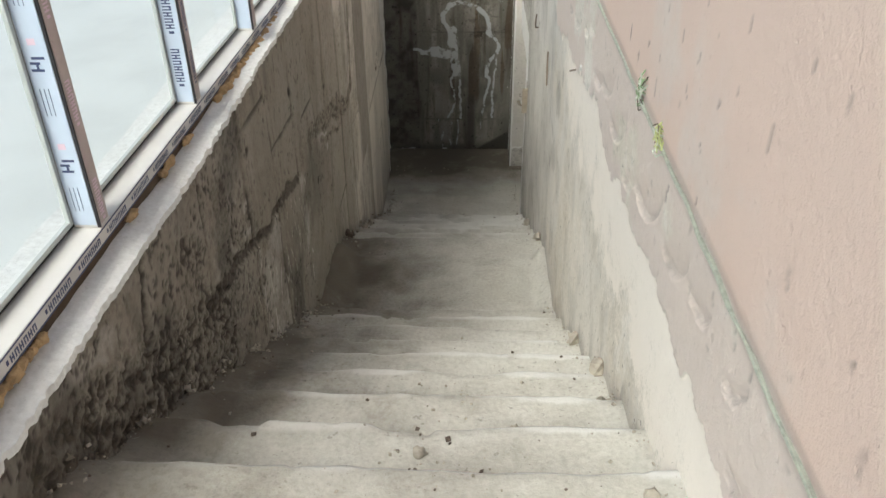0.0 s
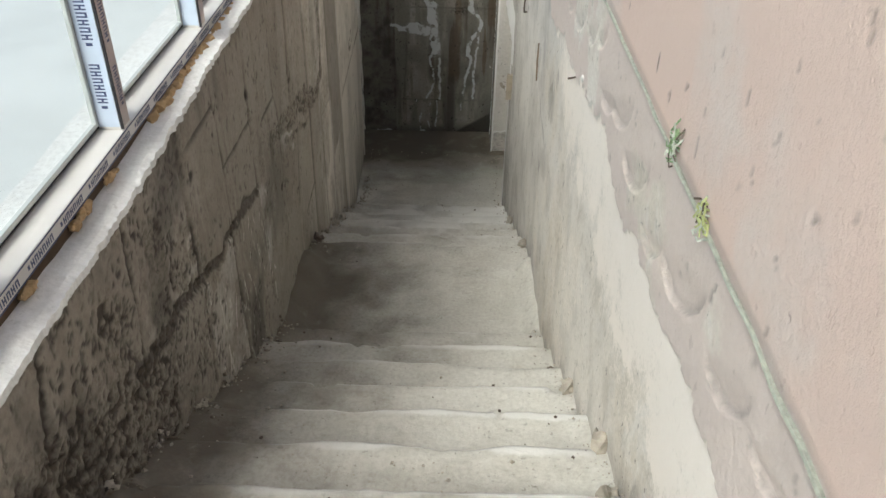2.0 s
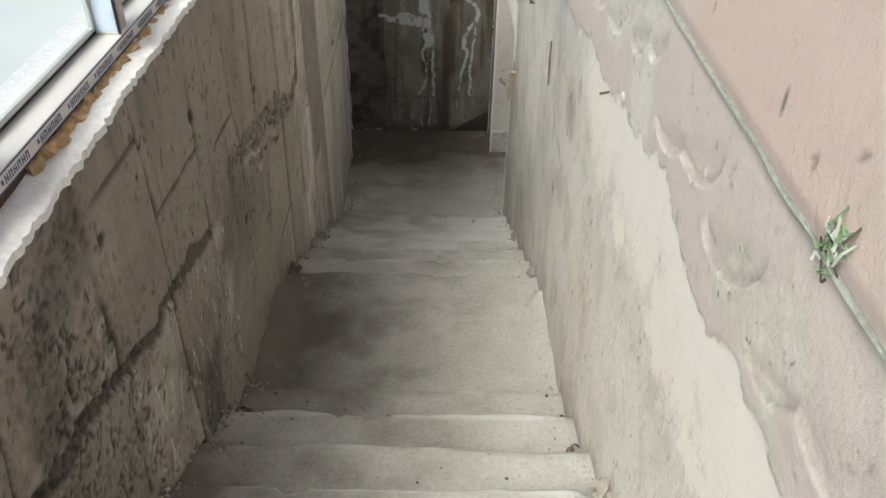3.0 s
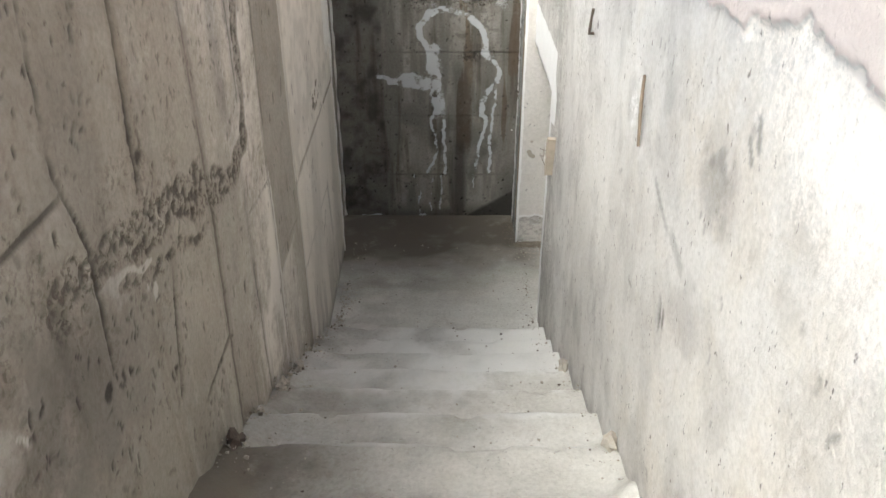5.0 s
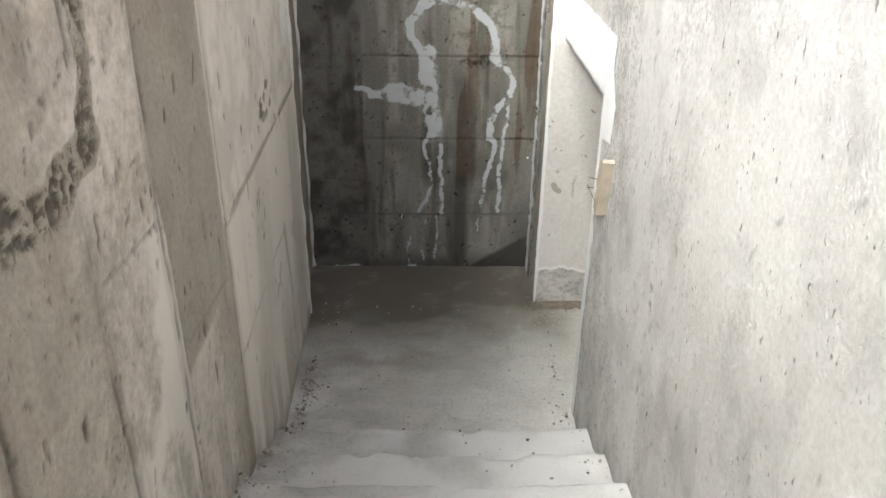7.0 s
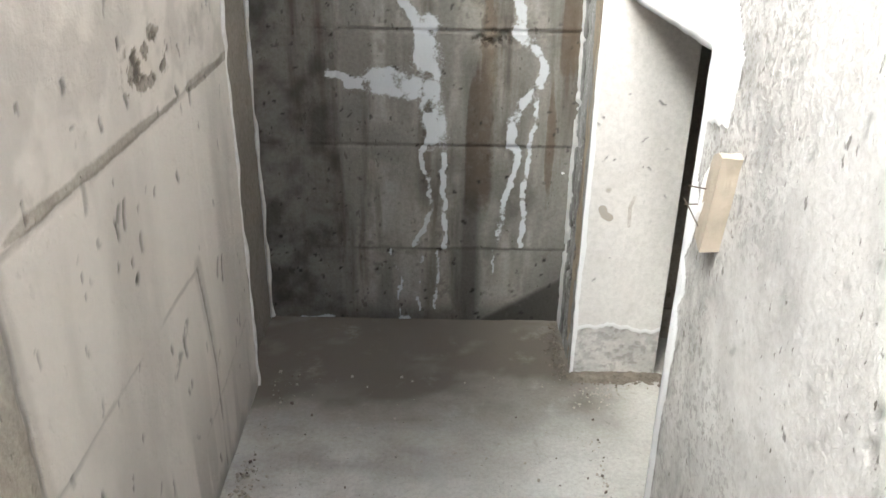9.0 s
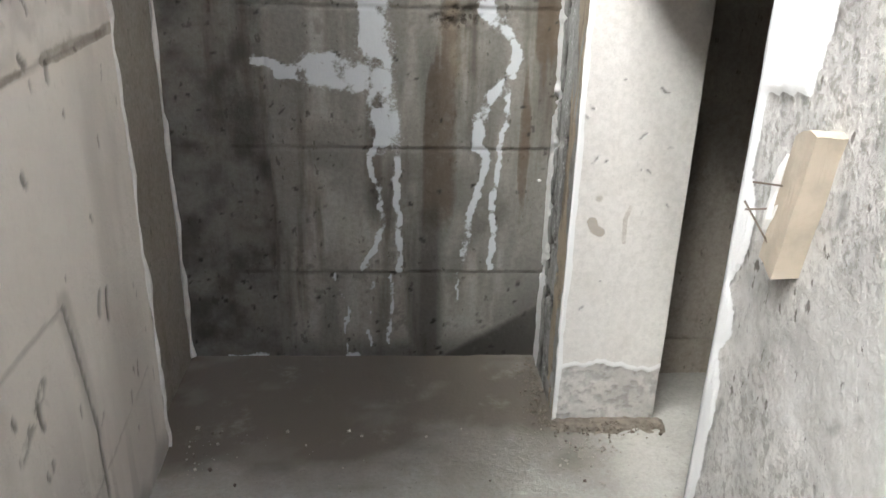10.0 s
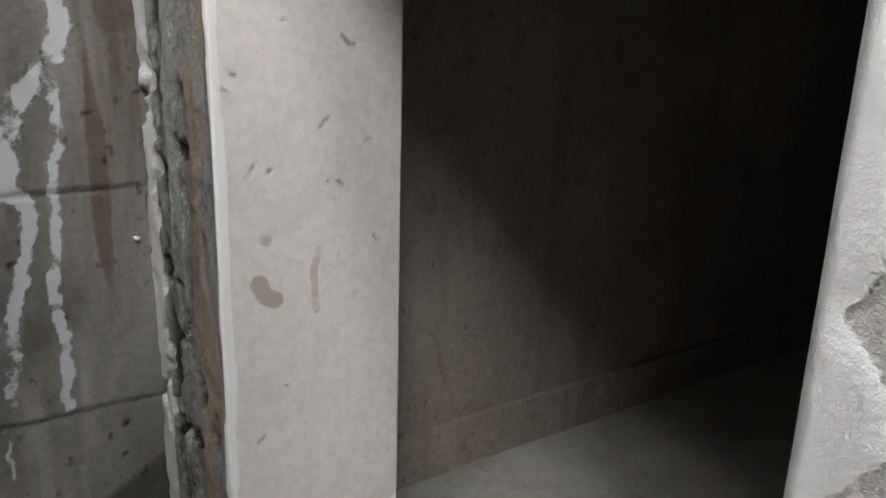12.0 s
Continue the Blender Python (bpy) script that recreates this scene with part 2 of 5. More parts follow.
glass, gnt, gb = nodes_of("window_glass")
gb.inputs["Base Color"].default_value = (0.97, 0.99, 0.985, 1)
gb.inputs["Roughness"].default_value = 0.0
gb.inputs["IOR"].default_value = 1.05
gb.inputs["Transmission Weight"].default_value = 1.0
MAT_GLASS = glass


# ---------------------------------------------------------------- mesh helpers
def mesh_object(name, verts, faces, mat, parent=None, label="", kind="", category="", group="", smooth_shade=False, stains=None):
    me = bpy.data.meshes.new(name)
    verts = np.asarray(verts, dtype=float)
    me.from_pydata([tuple(p) for p in verts.tolist()], [], [tuple(f) for f in faces])
    me.materials.append(mat)
    if smooth_shade:
        me.shade_smooth()
    if stains is not None:
        att = me.color_attributes.new("stains", "FLOAT_COLOR", "POINT")
        att.data.foreach_set("color", np.ascontiguousarray(stains, dtype=np.float32).ravel())
    me.update()
    ob = new(name, me)
    if parent is not None:
        ob.parent = parent
    tagged(ob, label, category, group, kind)
    return ob


def part(name, bm, material, parent=None, label="", **tags):
    me = bpy.data.meshes.new(name)
    bm.normal_update()
    bm.to_mesh(me)
    bm.free()
    me.materials.append(material)
    ob = new(name, me)
    if parent is not None:
        ob.parent = parent
    tagged(ob, label, **tags)
    return ob


def add_box(bm, lo, hi, bevel=0.0):
    """A box from corner to corner, its edges bevelled."""
    r = bmesh.ops.create_cube(bm, size=1.0)
    c, s = (Vector(lo) + Vector(hi)) / 2, Vector(hi) - Vector(lo)
    for p in r["verts"]:
        p.co = Vector((p.co.x * s.x + c.x, p.co.y * s.y + c.y, p.co.z * s.z + c.z))
    if bevel:
        edges = list({e for p in r["verts"] for e in p.link_edges})
        bmesh.ops.bevel(bm, geom=edges, offset=bevel, segments=2, profile=0.6, affect="EDGES")
    return bm


def box(name, lo, hi, mat, parent=None, label="", bevel=0.0, **tags):
    bm = bmesh.new()
    add_box(bm, lo, hi, bevel)
    return part(name, bm, mat, parent, label, **tags)


def relief(name, axis, face, into, u0, u1, v0, v1, step, depth, shape, mat, top_edge=None, **tags):
    """A solid slab with one face worked in relief. axis "x": the face stands at x=face and u is y; axis "y": the face stands at y=face
    and u is x. v is z. into: the way (+1 or -1) from the slab out into the room. shape(u, v) gives the relief and the stains."""
    nu, nv = max(2, int(round((u1 - u0) / step)) + 1), max(2, int(round((v1 - v0) / step)) + 1)
    u, v = np.meshgrid(np.linspace(u0, u1, nu), np.linspace(v0, v1, nv), indexing="ij")
    out, stains = shape(u, v)
    vv = v.copy()
    if top_edge is not None:
        vv = v + top_edge(u) * smooth(v1 - 0.12, v1, v)
    w = face + into * out
    pts = np.stack((w, u, vv) if axis == "x" else (u, w, vv), -1).reshape(-1, 3)
    idx = np.arange(nu * nv).reshape(nu, nv)
    a, b, c, d = idx[:-1, :-1], idx[1:, :-1], idx[1:, 1:], idx[:-1, 1:]
    quads = np.stack((a, b, c, d), -1).reshape(-1, 4)
    if (axis == "x") != (into > 0):
        quads = quads[:, ::-1]
    ring = np.concatenate((idx[:, 0], idx[-1, 1:], idx[-2::-1, -1], idx[0, -2:0:-1]))
    back = pts[ring].copy()
    back[:, 0 if axis == "x" else 1] = face - into * depth
    base = len(pts)
    n = len(ring)
    k = np.arange(n)
    sides = np.stack((ring[k], base + k, base + (k + 1) % n, ring[(k + 1) % n]), -1)
    if (axis == "x") != (into > 0):
        sides = sides[:, ::-1]
    verts = np.concatenate((pts, back))
    faces = quads.tolist() + sides.tolist() + [list(range(base, base + n)) if (axis == "x") == (into > 0) else list(range(base + n - 1, base - 1, -1))]
    st = np.concatenate((stains.reshape(-1, 4), np.zeros((n, 4))))
    return mesh_object(name, verts, faces, mat, smooth_shade=True, stains=st, **tags)


# ---------------------------------------------------------------- the plan, in metres
LEFT, RIGHT = -0.82, 0.50          # faces of the two stair walls
BACK = 9.40                        # end wall of the lower landing
LEDGE = 2.90                       # top of the wall under the windows
TOP = 2.65                         # upper floor
ROOF = 5.20
RISE = 0.165
FLIGHT_A = [2.19 + 0.295 * k for k in range(9)]            # nosings, upper flight
LANDING = TOP - RISE * 9
FLIGHT_B = [5.56 + 0.340 * k for k in range(7)]            # nosings, lower flight
RISE_B = LANDING / 7
OPEN_Y, OPEN_Z = 7.92, 1.58        # low opening beside the lower landing


BOARDS = [2.63, 3.12, 3.62, 4.03, 4.49, 4.66, 4.96, 5.33, 5.80, 6.20, 6.60, 7.17, 8.34]


def stair_line(u):
    ys, zs = [FLIGHT_A[0]], [TOP]
    for k, y in enumerate(FLIGHT_A):
        ys += [y - 0.001, y + 0.001]
        zs += [TOP - RISE * k, TOP - RISE * (k + 1)]
    for k, y in enumerate(FLIGHT_B):
        ys += [y - 0.001, y + 0.001]
        zs += [LANDING - RISE_B * k, LANDING - RISE_B * (k + 1)]
    return np.interp(u, ys[1:], zs[1:])


BOARD_JOINTS = [
    ((2.67, 2.90), (2.63, 2.77), (2.59, 2.60)), ((3.17, 2.90), (3.13, 2.59), (3.06, 2.30)), ((3.62, 2.90), (3.63, 2.40), (3.57, 1.90)),
    ((4.02, 2.90), (4.05, 2.55), (4.03, 2.10), (4.02, 1.50)), ((4.50, 2.92), (4.48, 2.50), (4.46, 2.18)), ((4.67, 2.92), (4.66, 2.49)),
    ((4.97, 2.90), (4.93, 2.46), (5.00, 2.25), (4.97, 1.95)), ((5.36, 2.92), (5.30, 2.25)), ((5.42, 1.98), (5.30, 1.60)),
    ((5.81, 2.92), (5.80, 1.80), (5.77, 1.05)), ((6.26, 2.92), (6.28, 2.15)), ((6.20, 1.92), (6.17, 1.55), (6.19, 0.80)),
    ((6.64, 2.92), (6.58, 1.70), (6.58, 0.60)), ((7.22, 2.92), (7.17, 1.90), (7.18, 0.20)), ((8.23, 0.84), (8.30, 0.45), (8.29, 0.02))]
CROSS_JOINTS = [
    ((3.45, 2.79), (4.03, 2.78)), ((4.04, 2.52), (4.50, 2.50)), ((4.50, 2.40), (4.93, 2.41)), ((6.17, 1.70), (6.60, 1.67)), ((6.60, 1.27), (7.12, 1.20)),
    ((7.17, 1.35), (8.78, 1.37)), ((7.17, 0.84), (8.23, 0.84)), ((8.06, 0.27), (8.71, 0.38)), ((5.38, 1.42), (5.78, 1.45))]
LOWER_SEAM = ((3.05, 2.45), (3.54, 2.33), (3.80, 2.27), (4.03, 2.25), (4.25, 2.23), (4.48, 2.18))
UPPER_SEAM = ((4.82, 2.22), (5.04, 2.21), (5.35, 2.13), (5.58, 2.09), (5.82, 2.01), (6.08, 1.93), (6.25, 1.97), (6.34, 2.15), (6.37, 2.50))


def left_shape(u, v):
    """The board-marked west wall: boards a little proud of one another, open joints, two pour seams with stones laid bare."""
    wu = u + 0.020 * (fbm(u, v, 3, 3, 21) - 0.5) + 0.006 * (fbm(u, v, 16, 3, 22) - 0.5)
    wv = v + 0.020 * (fbm(u, v, 3, 3, 33) - 0.5) + 0.006 * (fbm(u, v, 16, 3, 34) - 0.5)
    out = -np.interp(u, [2.0, 3.0, 6.6, 8.82], [0.0, 0.010, 0.012, 0.065]) + 0.007 * (fbm(u, v, 2.0, 4, 3) - 0.5) + 0.0025 * (fbm(u, v, 30, 2, 9) - 0.5)
    out += 0.004 * (fbm(u, v * 0.12, 9, 3, 11) - 0.5)
    tone = np.random.RandomState(5).rand(3 * len(BOARDS) + 3)
    which = np.digitize(wu, BOARDS)
    seam = np.interp(u, [0, 3.0, 3.5, 4.0, 4.5, 5.0, 5.4, 5.8, 6.2, 6.4, 6.6], [2.45, 2.45, 2.33, 2.25, 2.20, 2.21, 2.12, 2.02, 1.95, 2.2, 2.6])
    upper = smooth(-0.01, 0.01, wv - seam)
    board = tone[which] * upper + tone[which * 3 % len(tone)] * (1 - upper)
    out += (0.009 - 0.006 * smooth(5.0, 6.0, u)) * (board - 0.5)
    joints = np.zeros_like(u)
    for pts in BOARD_JOINTS:
        joints = np.maximum(joints, stroke(wu, wv, pts, 0.013) if pts[0][0] < 5.5 else 0.95 * stroke(wu, wv, pts, 0.0125))
    for pts in CROSS_JOINTS:
        joints = np.maximum(joints, 0.9 * stroke(wu, wv, pts, 0.013) if pts[0][0] < 5.5 else 0.50 * stroke(wu, wv, pts, 0.0095))
    wide = np.maximum(0.42 * stroke(wu, wv, ((5.80, 1.80), (5.77, 1.05)), 0.035), 0.42 * stroke(wu, wv, ((6.17, 1.45), (6.19, 0.80)), 0.026))
    wide = np.maximum(wide, 0.6 * stroke(wu, wv, ((4.50, 2.40), (4.90, 2.41)), 0.030))
    smear = np.zeros_like(u)
    for pts in BOARD_JOINTS:
        smear = np.maximum(smear, stroke(wu, wv, pts, 0.050))
    joints = joints * (0.50 + 0.50 * smooth(0.30, 0.50, fbm(u, v, 5, 3, 24)))
    joints = np.maximum(joints, wide * (0.5 + 0.5 * fbm(u, v, 18, 3, 25)))
    out -= (0.008 - 0.004 * smooth(5.0, 6.0, u)) * joints

    # stones laid bare along the seams and at the head of the stairs
    ru = u + 0.09 * (fbm(u, v, 7, 4, 41) - 0.5)
    rv = v + 0.10 * (fbm(u, v, 8, 4, 42) - 0.5)
    crack = stroke(ru, rv, LOWER_SEAM, 0.042)
    band = np.maximum(stroke(ru, rv, UPPER_SEAM[:4], 0.085), stroke(ru, rv, UPPER_SEAM[3:7], 0.075))
    band = np.maximum(band, 0.8 * stroke(ru, rv, UPPER_SEAM[6:], 0.055))
    lower = 0.85 * stroke(ru, rv, ((5.10, 2.08), (5.35, 2.00), (5.55, 1.96), (5.76, 1.90)), 0.026)
    head = np.maximum(stroke(ru, rv, ((2.10, 2.60), (2.60, 2.42), (3.08, 2.24)), 0.30), 0.55 * stroke(ru, rv, ((3.34, 2.70), (3.24, 2.15)), 0.11))
    head = np.maximum(head, 0.7 * stroke(ru, rv, ((2.95, 2.70), (3.02, 2.45)), 0.10))
    honey = np.maximum.reduce([crack, band, lower, head])
    honey = np.maximum(honey, 0.85 * blob(ru, rv, 8.05, 1.52, 0.26, 0.12) * smooth(0.46, 0.60, fbm(u, v, 26, 4, 49)))
    honey = np.maximum(honey, 0.55 * smooth(0.52, 0.66, fbm(u, v, 9, 5, 47)) * smooth(0.45, 0.1, np.abs(v - seam)) * smooth(6.6, 5.0, u))
    honey = np.maximum(honey, 0.8 * smooth(0.05, 0.0, LEDGE - v + 0.08 * (fbm(u, u * 0, 6, 3, 48) - 0.5)) * smooth(3.4, 2.4, u))
    crag = np.where(u < 3.6, fbm(u, v, 52, 3, 52), fbm(u, v, 50, 3, 51))
    out -= honey * (0.002 + np.where(u < 3.6, 0.011, 0.007) * smooth(0.48, 0.62, crag)) + 0.010 * crack * smooth(0.4, 0.6, fbm(u, v, 12, 3, 53))

    pits = 0.80 * dashes(u, v, 61, 520, 1.6, 8.8, 0.1, 2.85, 0.032, 0.0045, 0.45)
    pits = np.maximum(pits, 0.85 * dashes(u, v, 63, 60, 6.2, 8.7, 0.3, 2.6, 0.05, 0.008, 0.35))
    pits = np.maximum(pits, 0.60 * stroke(wu, wv, ((7.93, 0.64), (8.00, 0.68), (8.07, 0.73)), 0.022) * smooth(0.35, 0.5, fbm(u, v, 30, 3, 62)))
    for cy, cz, ry, rz in ((4.49, 2.62, 0.03, 0.035), (3.70, 2.69, 0.03, 0.025), (5.32, 2.32, 0.03, 0.03), (4.91, 1.93, 0.03, 0.03), (6.48, 1.75, 0.012, 0.035),
                           (6.01, 1.49, 0.018, 0.035), (7.78, 1.04, 0.025, 0.022), (7.68, 1.20, 0.012, 0.04), (6.25, 1.80, 0.010, 0.06)):
        pits = np.maximum(pits, 0.85 * blob(ru, wv, cy, cz, ry, rz))
    out -= 0.005 * pits
    above = v - stair_line(u)
    foot = smooth(0.15, 0.0, above + 0.22 * (fbm(u, v * 0.3, 10, 3, 71) - 0.5))
    hole = np.zeros_like(u)
    for y in FLIGHT_A + FLIGHT_B:
        hole = np.maximum(hole, blob(u, v, y + 0.03, float(stair_line(np.array([y + 0.02]))[0]) + 0.05, 0.075, 0.09) * smooth(0.38, 0.55, fbm(u, v, 14, 3, 72)))
    out -= 0.025 * hole
    tongues = smooth(0.5, 0.62, fbm(u * 1.6, v * 0.12, 7, 3, 75)) * smooth(0.75, 0.1, above)
    fine = dashes(u, v, 67, 2600, 1.9, 3.7, 1.9, 2.9, 0.018, 0.0052, 1.2) * (0.35 + 0.65 * smooth(0.45, 0.6, fbm(u, v, 4, 4, 68)))
    fine = np.maximum(fine, dashes(u, v, 69, 1500, 3.6, 6.6, 1.3, 2.9, 0.020, 0.0048, 0.8) * smooth(0.46, 0.62, fbm(u, v, 4, 4, 70)))
    pits = np.maximum(pits, 0.8 * fine)
    out -= 0.004 * fine
    scratch = dashes(u, v, 65, 150, 3.2, 4.6, 1.5, 2.25, 0.10, 0.0035, 0.25)
    grime = smooth(0.42, 0.66, fbm(u, v * 0.6, 3.4, 6, 82))
    damp = np.maximum.reduce([0.5 * foot, smooth(6.0, 4.4, u) * (0.40 + 0.36 * grime), 0.95 * hole, (0.92 - 0.25 * smooth(5.0, 6.2, u)) * joints, (0.42 - 0.14 * smooth(5.0, 6.2, u)) * smear * (0.4 + 0.8 * fbm(u, v, 7, 4, 87)),
                              0.42 * smooth(0.5, 0.72, fbm(u, v * 0.3, 2.8, 5, 81)) * (1 - 0.5 * smooth(5.5, 7.0, u)), 0.34 * tongues,
                              0.30 * (board > 0.60) * (0.5 + fbm(u, v, 6, 4, 85)) * (1 - 0.6 * smooth(4.8, 5.8, u)) * smooth(7.3, 7.0, u)])
    damp = np.maximum(damp, smooth(0.3, 0.8, honey) * (0.20 + 0.26 * smooth(4.6, 3.0, u) + 0.58 * smooth(0.52, 0.59, crag)))
    damp = np.maximum(damp, 0.80 * smooth(0.5, 0.9, crack))
    brown_top = smooth(7.12, 7.16, u) * smooth(1.36, 1.40, wv)
    pale = (smooth(7.16, 7.18, wu) * smooth(1.37, 1.34, wv)
            + (0.34 + 0.4 * smooth(5.4, 6.6, u)) * smooth(0.42, 0.60, fbm(u, v, 1.3, 5, 91)) * (board < 0.6) * (0.55 + 0.45 * smooth(4.0, 5.5, u))
            + 0.30 * (board < 0.28) * smooth(6.0, 5.0, u) + 0.50 * smooth(5.2, 6.3, u) * smooth(7.3, 6.9, u) + 0.72 * brown_top)
    pale = pale * (1 - 0.9 * smooth(0.15, 0.6, honey)) * (0.70 + 0.6 * fbm(u, v, 6, 5, 92)) + 0.55 * scratch
    for y0, y1, low in ((5.30, 5.38, 0.5), (6.60, 7.12, 0.5)):
        strip = smooth(y0 - 0.01, y0 + 0.01, wu) * smooth(y1 + 0.01, y1 - 0.01, wu) * smooth(1.20, 1.24, wv + 0.02)
        damp = np.maximum(damp, 0.22 * strip * (0.4 + 1.2 * fbm(u, v, 5, 4, 84)))
        pale = pale * (1 - strip)
    damp = np.maximum(damp, 0.20 * brown_top * smooth(0.35, 0.65, fbm(u, v, 11, 5, 86)))
    damp = np.clip(damp + 0.85 * pits - 0.3 * scratch, 0, 1)
    white = 0.62 * smooth(8.50, 8.64, u + 0.1 * (fbm(u * 0, v, 4, 3, 95) - 0.5)) * smooth(1.35, 1.7, v)
    return out, np.stack((damp, white, honey, np.clip(pale, 0, 1)), -1)


def ledge_edge(u):
    return 0.010 * (fbm(u, u * 0, 4, 4, 101) - 0.5) * 2 + np.interp(u, [0, 2.2, 3.3, 4.1, 5, 9], [0.018, 0.010, 0.002, 0.042, 0.055, 0.06])


def right_shape(u, v):
    out = -np.interp(u, [6.5, 7.9], [0.0, 0.014]) + 0.008 * (fbm(u, v, 1.7, 4, 203) - 0.5) + 0.0012 * (fbm(u, v, 26, 2, 209) - 0.5)
    # the pink plaster coat ends raggedly above the steps
    edge = 0.07 * (fbm(u, v, 3.5, 3, 211) - 0.5) + 0.07 * (fbm(u, v, 9, 3, 212) - 0.5) + 0.05 * (fbm(u, v, 26, 4, 214) - 0.5) + np.interp(u, [2.0, 2.9, 3.4, 3.7, 4.0, 4.4, 4.8, 5.3, 6.5], [2.88, 2.85, 2.82, 2.87, 2.85, 2.79, 2.77, 2.70, 3.1])
    coat = smooth(-0.006, 0.006, v - edge)
    out += 0.008 * coat
    # shallow scoops in the coat below the line of the cord
    scoop, scoop_shade = np.zeros_like(u), np.zeros_like(u)
    for cy, cz, ry, rz in ((3.28, 3.04, 0.14, 0.11), (2.77, 3.06, 0.14, 0.11), (3.53, 3.08, 0.13, 0.10), (3.96, 3.12, 0.08, 0.07), (4.14, 3.08, 0.09, 0.09), (2.45, 3.07, 0.10, 0.09), (2.23, 3.08, 0.07, 0.05), (1.98, 3.10, 0.05, 0.06),
                           (1.85, 2.98, 0.10, 0.06), (3.75, 3.00, 0.12, 0.07), (4.45, 3.02, 0.12, 0.09), (3.02, 2.97, 0.09, 0.07), (4.7, 3.0, 0.1, 0.08)):
        d = np.hypot((u - cy + 0.5 * (v - cz)) / ry, (v - cz) / rz) + 0.10 * (fbm(u, v, 7, 2, 213) - 0.5)
        low = smooth(-0.1, 0.7, (cz - v) / rz + 0.5 * (cy - u) / ry)
        # crescent of shadow along the scoop's lower rim, coloured in through damp
        scoop_shade = np.maximum(scoop_shade, smooth(0.70, 0.98, d) * smooth(1.05, 1.0, d) * low)
        scoop = np.maximum(scoop, smooth(1.03, 0.97, d) * low)
    out -= 0.011 * scoop * coat
    recess = stroke(u, v, ((5.90, 2.37), (5.80, 2.30), (5.77, 2.20)), 0.05)
    out -= 0.006 * recess
    pits = 0.6 * dashes(u, v, 221, 170, 1.6, 8.0, 0.0, 2.85, 0.035, 0.0055, 0.4) * (1 - coat)
    pits = np.maximum(pits, 0.6 * dashes(u, v, 225, 90, 5.6, 8.0, 0.2, 2.0, 0.025, 0.006, 0.8))
    pits = np.maximum(pits, 0.85 * dashes(u, v, 227, 230, 0.8, 5.5, 3.1, 4.6, 0.03, 0.0045, 0.35))
    pits = np.maximum(pits, 0.6 * dashes(u, v, 228, 60, 0.8, 5.5, 2.8, 3.2, 0.012, 0.006, 1.0))
    out -= 0.003 * pits
    for y, z0, z1 in ((6.95, 0.85, 1.28), (5.33, 1.8, 1.95), ):
        crack = smooth(0.020, 0.007, np.abs(u - y - 0.03 * (fbm(v, v * 0, 6, 3, 223) - 0.5))) * smooth(z0, z0 + 0.03, v) * smooth(z1, z1 - 0.03, v) * smooth(0.4, 0.55, fbm(u, v, 20, 2, 224))
        out -= 0.010 * crack
        pits = np.maximum(pits, crack)
    foot = smooth(0.14, 0.0, v - stair_line(u) + 0.2 * (fbm(u, v * 0.4, 8, 3, 231) - 0.5))
    damp = 0.30 * foot + 0.65 * pits + 0.36 * scoop_shade * coat * (0.5 + fbm(u, v, 9, 3, 215)) + (0.14 * smooth(0.5, 0.7, fbm(u * 1.2, v * 0.8, 5, 5, 235)) + 0.13 * smooth(4.4, 5.6, u) * smooth(0.38, 0.66, fbm(u, v, 2.2, 6, 238)) + 0.14 * smooth(7.2, 7.8, u) * smooth(0.4, 0.6, fbm(u, v, 14, 4, 237))) * (1 - coat)
    damp = damp + 0.85 * (0.35 * blob(u, v, 4.94, 2.55, 0.02, 0.02) + blob(u, v, 4.43, 2.76, 0.014, 0.014) + blob(u, v, 6.64, 2.3, 0.02, 0.02)
                          + blob(u, v, 3.23, 3.30, 0.006, 0.03)) + 0.30 * (stroke(u, v, ((5.54, 2.16), (5.46, 2.13), (5.36, 2.10)), 0.016) + stroke(u, v, ((5.32, 2.11), (5.21, 2.075), (5.10, 2.11)), 0.028)) * smooth(0.4, 0.6, fbm(u, v, 8, 2, 236))
    ru, rv = u + 0.12 * (fbm(u, v, 9, 5, 233) - 0.5), v + 0.12 * (fbm(u, v, 9, 5, 234) - 0.5)
    damp = damp + 0.34 * blob(ru, rv, 5.08, 2.36, 0.17, 0.13) * smooth(0.35, 0.6, fbm(u + v, v - u, 14, 6, 232))
    white = (0.45 - 0.20 * smooth(4.2, 5.2, u)) * smooth(0.5, 0.75, fbm(u, v * 0.8, 3.0, 5, 241)) * (1 - coat)
    su, sv = u + 0.30 * (fbm(u, v, 2.5, 4, 281) - 0.5), v + 0.30 * (fbm(u, v, 2.5, 4, 282) - 0.5)
    smears = smooth(0.50, 0.62, fbm(su * 0.8 + sv * 0.5, sv * 1.3 - su * 0.4, 6.0, 6, 283)) * smooth(4.3, 5.2, u) * (1 - coat)
    white = np.maximum(white, 0.26 * smears * (1 - 0.4 * smooth(6.6, 7.4, u)))
    damp = damp + 0.11 * smooth(0.54, 0.66, fbm(su * 1.3 - sv * 0.6, sv + su * 0.5, 5.0, 6, 284)) * smooth(4.4, 5.2, u) * (1 - coat)
    skim = smooth(0.62, 0.0, edge - v + 0.35 * (fbm(u, v, 5, 5, 243) - 0.5))
    white = np.maximum(white, 0.5 * blob(u, v, 5.90, 2.24, 0.10, 0.13))
    damp = damp + 0.2 * blob(u, v, 5.93, 2.25, 0.09, 0.11)
